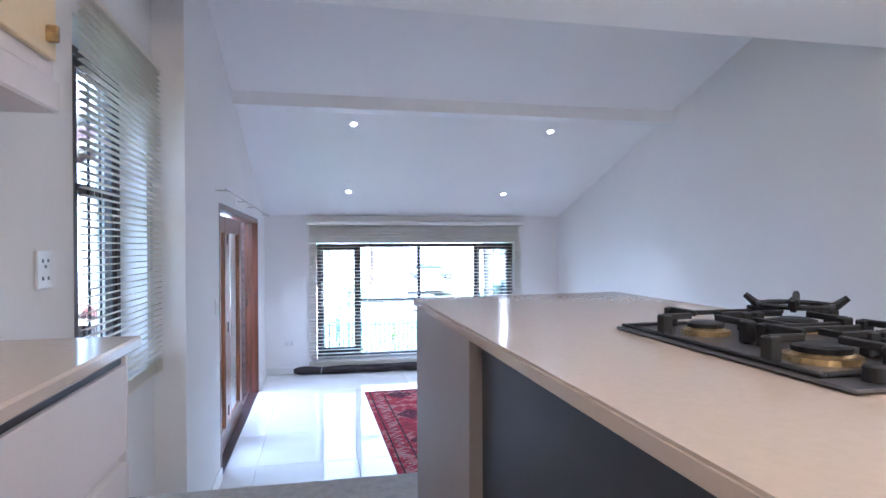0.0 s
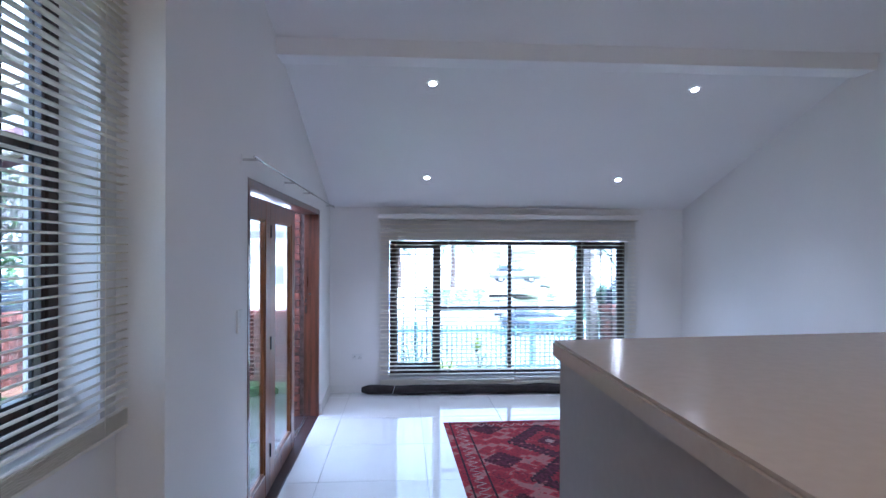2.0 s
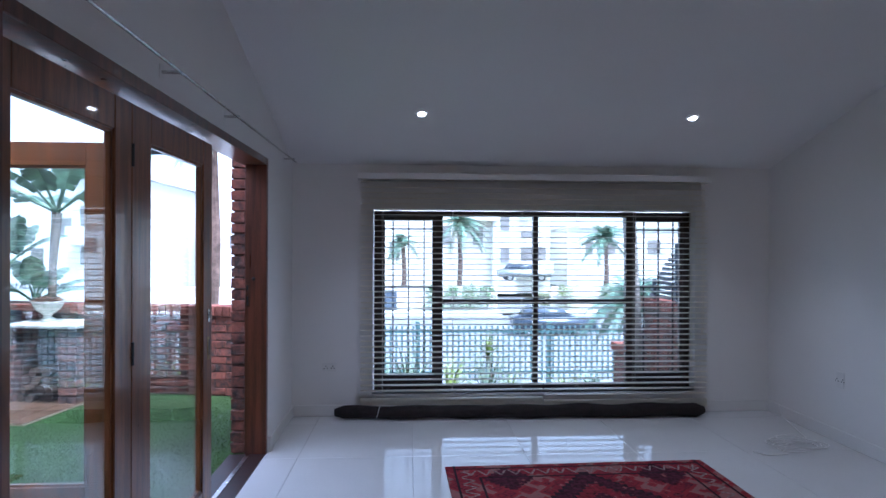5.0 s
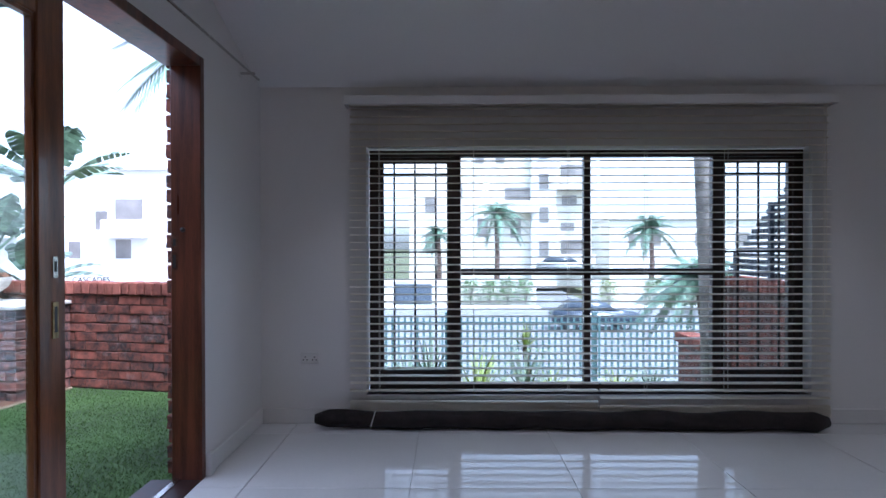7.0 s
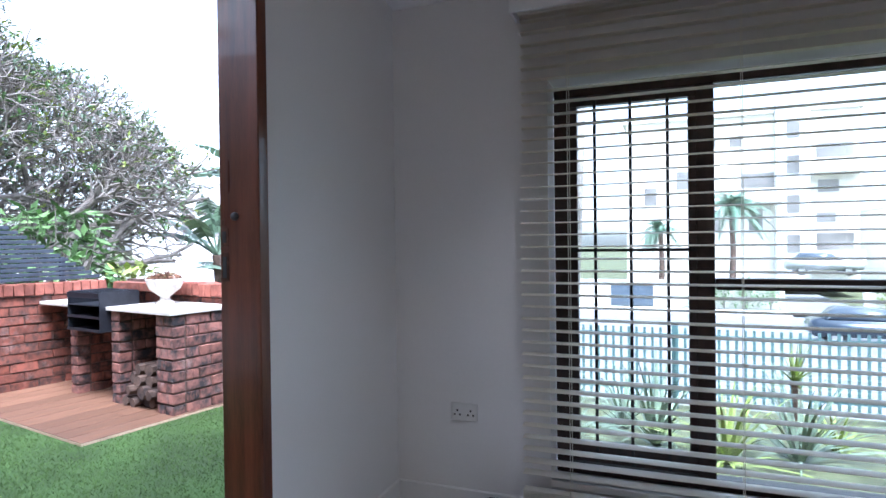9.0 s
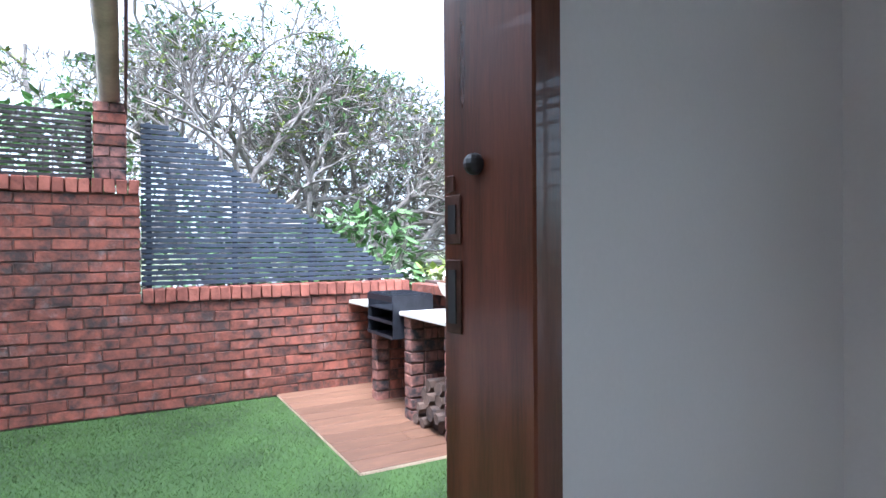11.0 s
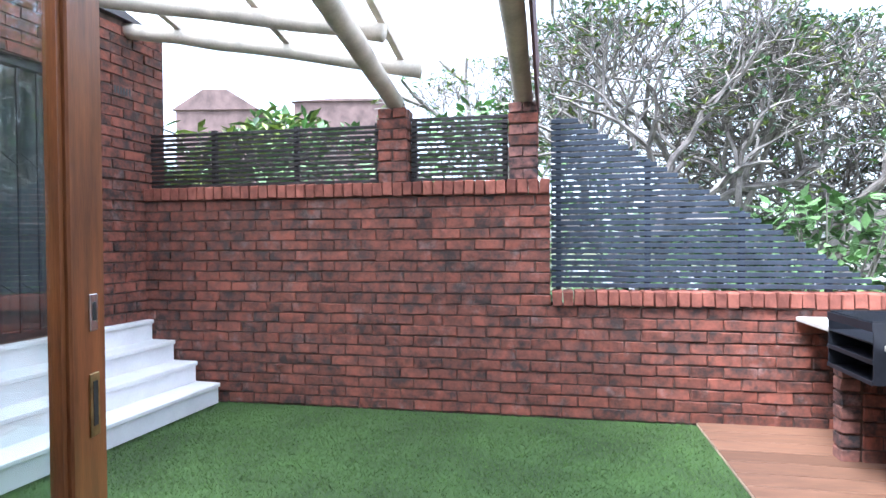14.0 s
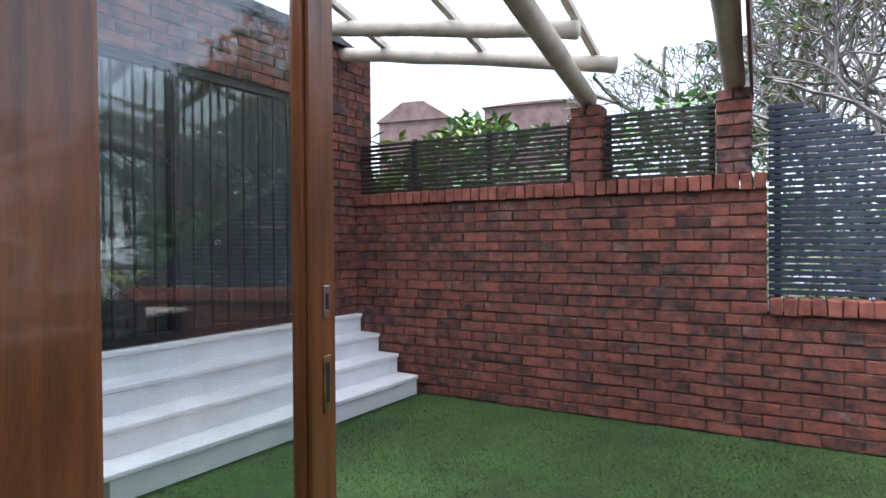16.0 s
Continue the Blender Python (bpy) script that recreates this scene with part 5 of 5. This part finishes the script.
def shrub(m, r, h, n, mat, label, seed, leaf=0.16, name="shrub"):
    """A shrub of many separate leaves on thin stems."""
    rnd = random.Random(seed)
    t = thing(name, label, "shrub", m=m)
    bs, bl = bmesh.new(), bmesh.new()
    for i in range(max(6, n // 60)):
        a = rnd.uniform(0, 6.28)
        q = r * rnd.uniform(0.2, 0.9)
        tube(bs, [(0, 0, 0), (q * 0.5 * math.cos(a), q * 0.5 * math.sin(a), h * 0.5), (q * math.cos(a), q * math.sin(a), h * rnd.uniform(0.7, 1))], [0.02, 0.014, 0.006], 4, cap=False)
    for i in range(n):
        a, z = rnd.uniform(0, 6.28), rnd.uniform(0.08, 1) ** 0.8
        q = r * math.sqrt(rnd.random()) * (1.15 - 0.5 * z)
        c = Vector((q * math.cos(a), q * math.sin(a), h * z))
        d = Vector((math.cos(a) + rnd.uniform(-1, 1), math.sin(a) + rnd.uniform(-1, 1), rnd.uniform(-0.9, 0.6))).normalized() * leaf * rnd.uniform(0.6, 1.3)
        s = d.cross(Vector((rnd.uniform(-0.5, 0.5), rnd.uniform(-0.5, 0.5), 1))).normalized() * leaf * 0.2
        bl.faces.new([bl.verts.new(v) for v in (c, c + d * 0.5 + s, c + d, c + d * 0.5 - s)])
    part("stem", bs, BARK, t)
    part("foliage", bl, mat, t)


shrub(at_cy(-1.4, 2.75, -0.4), 0.75, 2.0, 1100, LEAF, "broad-leaved green shrub behind the low wall", 3, 0.19)
shrub(at_cy(-2.3, 1.7, -0.5), 1.1, 2.0, 900, LEAF, "dark green shrub behind the slat screen", 4, 0.24)
shrub(at_cy(-1.2, -2.0, -0.2), 1.1, 2.2, 2000, LEAF, "green shrub showing through the slat screen", 6, 0.18)
shrub(at_cy(-1.2, -0.45, -0.3), 0.8, 2.75, 1500, LEAF, "leafy green bush between the wall piers", 14, 0.17)
shrub(at_cy(-1.1, 3.5, -0.5), 0.5, 1.45, 500, YLEAF, "yellow-green leafy shrub beyond the wall corner", 7, 0.22)
shrub(at_cy(-2.6, 0.2, -0.4), 1.3, 2.5, 800, LEAF, "tangled green shrub behind the wall pier", 8, 0.16)
shrub(at_cy(-5.5, 4.4, -1.2), 1.6, 2.2, 900, LEAF, "green bushes further down the garden", 9, 0.25)
shrub(at_cy(-6.5, 2.0, -1.2), 2.2, 3.2, 1200, LEAF, "dark bushes behind the bare trees", 10, 0.28)


def banana_palm(m, stems, label, seed, lean=0.12):
    """A giant bird-of-paradise: ringed stems with fans of broad split leaves."""
    rnd = random.Random(seed)
    t = thing("strelitzia_palm", label, "palm", m=m)
    for x, y, h, n, sz in stems:
        b = bmesh.new()
        top = Vector((x + lean * h * rnd.uniform(-1, 1), y + lean * h * rnd.uniform(-1, 1), h))
        tube(b, [(x, y, 0), Vector((x, y, 0)).lerp(top, 0.3) + Vector((0.10, -0.05, 0)), Vector((x, y, 0)).lerp(top, 0.7) + Vector((-0.04, 0.06, 0)), top], [0.085, 0.07, 0.065, 0.09], 9)
        part("trunk", b, TRUNK, t)
        b = bmesh.new()
        for k in range(n):
            a = (k / n) * 6.283 + rnd.uniform(-0.3, 0.3)
            el = rnd.uniform(0.45, 1.4)
            o = Vector((math.cos(a) * math.cos(el), math.sin(a) * math.cos(el), math.sin(el)))
            s = o.cross(Vector((0, 0, 1))).normalized()
            st = top + o * sz * 0.4
            tube(b, [top, st], [0.03, 0.02], 4, cap=False)
            segs = 9
            prev = None
            for i in range(segs + 1):
                f = i / segs
                c = st + o * sz * f - Vector((0, 0, 1)) * sz * 0.45 * f * f
                wd = sz * 0.22 * math.sin(math.pi * min(1, 0.12 + 0.88 * f)) ** 0.6 * rnd.uniform(0.75, 1.05)
                dr = Vector((0, 0, -wd * 0.35))
                cur = (c - s * wd + dr, c, c + s * wd + dr)
                if prev:
                    gap = rnd.uniform(0.0, 0.28)
                    for q in (0, 1):
                        p0, p1, c0, c1 = prev[q], prev[q + 1], cur[q], cur[q + 1]
                        if q == 0:
                            c0 = c0.lerp(p0, gap)
                        else:
                            c1 = c1.lerp(p1, gap)
                        b.faces.new([b.verts.new(v) for v in (p0, p1, c1, c0)])
                prev = cur
        part("crown", b, PADDLE, t)


banana_palm(pose(-6.95, 13.2, -1.3), [(0.5, 0.3, 3.4, 13, 1.25), (-0.25, 0.35, 2.3, 12, 1.15), (0.1, 0.75, 1.7, 9, 1.0)], "giant bird-of-paradise clump with broad torn leaves", 2, lean=0.05)


def fan_palm(m, h, label, seed, n=26, sz=1.3, r=0.12):
    rnd = random.Random(seed)
    t = thing("palm_tree", label, "palm", "street palms", m=m)
    b = bmesh.new()
    tube(b, [(0, 0, 0), (0.1, 0, h * 0.5), (0, 0.05, h)], [r * 1.3, r, r * 0.8], 9)
    part("trunk", b, TRUNK, t)
    b = bmesh.new()
    for k in range(n):
        a, el = rnd.uniform(0, 6.283), rnd.uniform(-0.4, 1.2)
        o = Vector((math.cos(a) * math.cos(el), math.sin(a) * math.cos(el), math.sin(el)))
        s = o.cross(Vector((0, 0, 1))).normalized()
        prev = Vector((0, 0.05, h))
        for i in range(1, 23):
            f = i / 22
            c = Vector((0, 0.05, h)) + o * sz * f - Vector((0, 0, 1)) * sz * 0.6 * f * f
            for q in (-1, 1):
                e = c + s * q * sz * 0.26 * (1.05 - 0.8 * f) + o * sz * 0.14 - Vector((0, 0, sz * 0.16))
                b.faces.new([b.verts.new(v) for v in (prev, c, e)])
            prev = c
    part("crown", b, PALM, t)


fan_palm(pose(3.85, 45.5, -2.6), 6.1, "street palm with a round feathery crown", 1, sz=2.4, r=0.17)
fan_palm(pose(14.9, 45.5, -2.6), 5.0, "street palm with a round feathery crown", 2, sz=2.4, r=0.17)
fan_palm(pose(-0.3, 46.0, -2.6), 4.6, "street palm beside the road", 3, sz=1.7, r=0.17)
fan_palm(pose(4.2, 12.6, -1.15), 1.8, "small garden palm by the boundary fence", 4, n=54, sz=0.95, r=0.07)
fan_palm(pose(-3.1, 12.3, -1.0), 5.1, "tall garden palm whose fronds hang past the doorway", 5, n=34, sz=1.4, r=0.10)


def spiky(m, n, ln, label, seed, mat=None):
    rnd = random.Random(seed)
    t = thing("agave_plant", label, "plant", "garden bed plants", m=m)
    b = bmesh.new()
    for k in range(n):
        a, el = rnd.uniform(0, 6.283), rnd.uniform(0.25, 1.35)
        o = Vector((math.cos(a) * math.cos(el), math.sin(a) * math.cos(el), math.sin(el)))
        s = o.cross(Vector((0, 0, 1))).normalized() * 0.022
        l_ = ln * rnd.uniform(0.7, 1.1)
        p = Vector((0, 0, 0))
        prev = (p - s, p + s)
        for i in range(1, 5):
            f = i / 4
            c = o * l_ * f - Vector((0, 0, 1)) * l_ * 0.35 * f * f
            cur = (c - s * (1.05 - f), c + s * (1.05 - f))
            b.faces.new([b.verts.new(v) for v in (prev[0], prev[1], cur[1], cur[0])])
            prev = cur
    part("leaves", b, mat or LEAF, t)


for i, (x, y, n, ln) in enumerate(((0.2, 11.2, 40, 1.0), (0.75, 10.4, 40, 0.75), (1.35, 10.9, 44, 0.9), (-0.2, 12.6, 40, 0.9), (2.4, 10.6, 60, 0.45), (2.9, 10.9, 60, 0.5), (-0.6, 10.6, 40, 0.7), (1.9, 12.2, 40, 0.5))):
    z = -0.35 - min(1.25, (y - 9.0) * 0.21)
    spiky(pose(x, y, z), n + 15, ln * 1.45, "spiky strap-leaved plant in the front garden bed", i, YLEAF if i % 3 == 1 else SAGE)
yu = thing("yucca_plant", "yucca with a thin trunk and yellowing rosette", "plant", "garden bed plants", m=pose(1.5, 12.0, -0.98))
b = bmesh.new()
tube(b, [(0, 0, 0), (0.03, 0, 0.35), (0, 0, 0.7)], [0.05, 0.04, 0.04], 7)
part("stem", b, TRUNK, yu)
b = bmesh.new()
rnd = random.Random(77)
for k in range(50):
    a, el = rnd.uniform(0, 6.283), rnd.uniform(-0.3, 1.4)
    o = Vector((math.cos(a) * math.cos(el), math.sin(a) * math.cos(el), math.sin(el)))
    s = o.cross(Vector((0, 0, 1))).normalized() * 0.02
    b.faces.new([b.verts.new(v) for v in (Vector((0, 0, 0.7)) - s, Vector((0, 0, 0.7)) + s, Vector((0, 0, 0.7)) + o * rnd.uniform(0.3, 0.5))])
part("leaves", b, YLEAF, yu)

# ---- the street side ----
pf = thing("palisade_fence", "pale grey-green steel palisade fence round the front garden", "fence", m=pose(0, 16.0, 0))
for z in (-1.45, -0.5):
    part("rail", boxed(-9, 7, 0.02, 0.05, z, z + 0.05), PALISADE, pf)
b = bmesh.new()
box(b, -0.022, 0.022, -0.02, 0.0, 0, 1.28)
pal = bpy.data.meshes.new("pale")
b.to_mesh(pal)
b.free()
pal.materials.append(PALISADE)
for i in range(122):
    piece("pale", pal, pf, pose(-9 + 0.131 * i, 0, -1.62))
for x in (-8.9, -5.8, -2.7, 0.4, 3.5, 6.6):
    part("post", boxed(x - 0.05, x + 0.05, 0.05, 0.15, -1.75, -0.25), PALISADE, pf)
fixed("road", boxed(-80, 80, 21.0, 41.0, -3.4, -3.0), ASPHALT, "pale grey asphalt street", "road")
fixed("pavement", boxed(-80, 80, 41.0, 43.0, -3.4, -2.87), PLASTER, "pale concrete pavement with a raised kerb", "pavement")


def car(m, label, mat):
    c = thing("parked_car", label, "car", "parked cars", m=m)
    b = bmesh.new()
    prism(b, [(-2.1, 0.35), (2.1, 0.35), (2.15, 0.7), (1.9, 0.9), (1.1, 0.98), (-1.9, 1.0), (-2.15, 0.8)], 'y', -0.85, 0.85)
    bmesh.ops.bevel(b, geom=b.edges[:], offset=0.06, segments=2, affect='EDGES')
    part("body", b, mat, c, smooth=True)
    b = bmesh.new()
    prism(b, [(-1.7, 0.98), (1.0, 0.97), (0.35, 1.42), (-1.2, 1.45)], 'y', -0.72, 0.72)
    bmesh.ops.bevel(b, geom=b.edges[:], offset=0.05, segments=2, affect='EDGES')
    part("cabin", b, DARKGLASS, c, smooth=True)
    for x in (-1.3, 1.3):
        for y in (-0.8, 0.62):
            b = bmesh.new()
            tube(b, [(x, y, 0.32), (x, y + 0.18, 0.32)], [0.32, 0.32], 18)
            wh = part("wheel", b, RUBBER, c)
            b = bmesh.new()
            tube(b, [(x, y - 0.005, 0.32), (x, y + 0.185, 0.32)], [0.19, 0.19], 14)
            part("rim", b, CHROME, wh)
    return c


car(pose(7.6, 32.5, -3.0), "dark blue car standing in the street", CARPAINT)
car(pose(9.6, 50.0, -1.2), "pale car parked on the far side", material("silver_car_paint", (0.5, 0.51, 0.52), 0.25, 0.5, bump=0.0))


def building(x0, x1, y0, y1, z0, z1, wins, label, flat=True, mat=PLASTER):
    """A block with its openings on the side that faces the street; wins: x, z, width, height."""
    h = thing("street_house", label, "house", "houses across the street")
    part("wall", boxed(x0, x1, y0, y1, z0, z1), mat, h)
    part("roof", boxed(x0 - 0.3, x1 + 0.3, y0 - 0.3, y1 + 0.3, z1, z1 + 0.25, bevel=0.03), mat, h)
    for x, z, w_, ht in wins:
        wn_ = part("window", boxed(x, x + w_, y0 - 0.03, y0 + 0.02, z, z + ht), SHADEGLASS, h)
        part("frame", boxed(x - 0.08, x + w_ + 0.08, y0 - 0.05, y0 - 0.031, z - 0.12, z - 0.04), PLASTER, wn_)
    return h


CREAMPLASTER = material("cream_apartment_plaster", (0.78, 0.74, 0.67), 0.85, vary=0.05, scale=0.5)


def balcony(h, x0, x1, y, z, depth=1.4):
    b = part("balcony", boxed(x0, x1, y - depth, y, z, z + 0.18, bevel=0.02), CREAMPLASTER, h, "cream balcony")
    part("parapet", boxed(x0, x1, y - depth, y - depth + 0.12, z + 0.18, z + 1.05, bevel=0.02), CREAMPLASTER, b)
    part("opening", boxed(x0 + 0.4, x1 - 0.4, y - 0.05, y + 0.02, z + 0.2, z + 2.3), SHADEGLASS, b)


flats = building(-3.0, 13.0, 55, 68, -2.6, 10.6, [(3.0, 1.8, 0.9, 1.7), (5.9, 1.8, 0.9, 1.7), (8.6, 5.6, 0.6, 1.7), (10.4, 4.6, 1.3, 0.9), (8.5, 3.2, 0.8, 1.1), (10.3, 2.4, 1.2, 0.7), (8.3, -0.6, 0.9, 2.1), (2.8, 8.3, 0.8, 0.8), (4.6, 8.3, 0.8, 0.8), (-1.6, 4.0, 0.9, 1.4), (-1.6, 0.6, 0.9, 1.4), (0.8, 5.2, 0.9, 1.4)],
                 "cream apartment block with balconies and small dark windows", mat=CREAMPLASTER)
for x0, x1, z in ((9.9, 13.0, -0.7), (9.9, 13.0, 5.9), (5.0, 8.0, 3.9)):
    balcony(flats, x0, x1, 55, z)
part("stair_tower", boxed(7.6, 9.8, 54.2, 55.0, -2.6, 11.4, bevel=0.03), PLASTER, flats)
for z in (0.2, 3.1, 6.0, 8.6):
    part("tower_window", boxed(8.3, 9.1, 54.15, 54.21, z, z + 1.3), SHADEGLASS, flats)
building(16.5, 34, 62, 74, -2.6, 3.6, [(18.4, 1.0, 0.8, 1.2), (19.6, 1.0, 0.8, 1.2), (20.8, 1.0, 0.8, 1.2), (25, 1.0, 1.4, 1.4), (29, 1.0, 1.4, 1.4)], "low white house with dark windows")
modern = building(-38, -16, 38, 50, -3.2, 5.6, [(-23.2, 2.1, 0.7, 1.1), (-22.0, 0.4, 0.7, 1.0), (-20.4, 2.1, 0.7, 1.1), (-26.5, 2.0, 0.9, 1.3), (-30, 1.8, 0.9, 1.4), (-33, 1.8, 0.9, 1.4), (-19.2, 0.4, 0.9, 1.1)], "white modern house with narrow dark windows")
for x0, x1 in ((-27.5, -25.0), (-19.6, -17.2)):
    balcony(modern, x0, x1, 38, 1.6, 0.9)
sign = bpy.data.curves.new("lettering", "FONT")
sign.body, sign.size, sign.extrude, sign.align_x = "WATERFALL CASCADES", 0.46, 0.01, 'CENTER'
sign.materials.append(STEEL)
lettering = new("lettering", sign)
lettering.parent, lettering.matrix_world = modern, pose(-22.0, 37.96, -1.0, 90, 0, 0)
building(-13, -8.2, 44, 54, -3.0, 3.4, [(-12.4, 1.4, 0.5, 0.9), (-10.4, 1.5, 0.5, 0.6), (-12.3, 2.4, 3.7, 0.5), (-10.2, -1.0, 1.6, 1.4)], "white flat-roofed house with a blue glass strip")
gw = thing("garden_wall", "cream garden wall across the street", "wall")
for x0, x1 in ((-60, 6.4), (10.2, 60)):
    part("wall", boxed(x0, x1, 43.4, 43.7, -2.9, -1.35, bevel=0.03), CREAMPLASTER, gw)
    part("coping", boxed(x0, x1, 43.35, 43.75, -1.35, -1.25, bevel=0.02), PLASTER, gw)
part("gate_panel", boxed(-3.2, -0.7, 43.28, 43.34, -2.86, -1.5, bevel=0.02), DARKGLASS, gw, "dark grey gate panel")
fixed("driveway", boxed(6.4, 10.2, 41.0, 54.0, -3.2, -2.84), ASPHALT, "pale driveway up to the apartment block", "driveway")
for i, x in enumerate((1.9, 3.2, 4.4, 5.6, 11.2, 14.2, 15.8, 17.4)):
    shrub(pose(x, 42.9, -2.87), 0.62, 1.75, 260, YLEAF if i in (4, 6) else LEAF, "clipped round shrub along the far pavement", 100 + i, 0.26, name="street_shrub")
# brick colour greyed and paled to put in the haze of distance
HAZYBRICK = material("hazy_pink_brick", (0.19, 0.125, 0.115), 0.9, vary=0.2, scale=4, bump=0.3)
for x0, x1, y0, y1, z1, rise, lab in ((-18.0, -14.0, 0.35, 2.15, 4.15, 0.45, "neighbouring brick house with a gabled wall"), (-19.0, -15.0, 2.75, 5.3, 4.55, 0.06, "neighbouring flat-topped brick house beyond the slat screen")):
    nb = thing("neighbour_house", lab, "house", "neighbouring houses")
    part("wall", boxed(x0, x1, y0, y1, -1.5, z1), HAZYBRICK, nb)
    b = bmesh.new()
    prism(b, [(y0 - 0.08, z1), (y1 + 0.08, z1), (y1 - 0.35 * (y1 - y0), z1 + rise), (y0 + 0.35 * (y1 - y0), z1 + rise)], 'x', x0, x1 + 0.05)
    part("roof", b, HAZYBRICK, nb)

# the brick wall beside the front window, with its slat screen and a leaning trunk
sw_ = thing("side_garden_wall", "red brick side wall of the front garden", "wall", kind="structure", m=pose(3.12, 0, 0, 0, 0, 180))
part("core", boxed(-0.22, -0.012, -9.6, -7.88, -1.0, 0.76), MORTAR, sw_)
part("core", boxed(-0.22, -0.012, -10.7, -9.6, -1.0, 0.04), MORTAR, sw_)
joined("brick_rows", sw_, courses(sw_, -9.6, -7.9, -0.61, 15, limit=0), BRICKJ)
joined("brick_rows", sw_, courses(sw_, -10.7, -9.61, -0.61, 7, limit=0), BRICKJ)
rowlock(sw_, -9.6, -7.9, 0.86)
rowlock(sw_, -10.7, -9.61, 0.14)
slat_fence(pose(3.20, 0, 0), lambda y: min(2.3, 0.92 + 0.75 * (max(0.0, 9.6 - y)) ** 0.8), 7.95, 9.6, 0.88, 0.055, 0.040, FENCE, "charcoal slat screen with a curved sloping top by the front window", (8.2, 8.8, 9.4), "wall screens")
tr = thing("leaning_tree_trunk", "smooth grey tree trunk leaning beside the brick wall", "tree")
b = bmesh.new()
tube(b, [(3.0, 9.5, -0.7), (2.96, 9.5, 0.6), (2.90, 9.5, 1.8), (2.78, 9.5, 4.5)], [0.11, 0.09, 0.08, 0.07], 12)
part("trunk", b, BARK, tr, smooth=True)
lt = thing("grey_post", "pale grey post standing outside the front window", "post")
b = bmesh.new()
tube(b, [(-0.42, 9.6, -0.6), (-0.28, 9.6, 2.6)], [0.09, 0.08], 12)
part("post", b, BARK, lt, smooth=True)
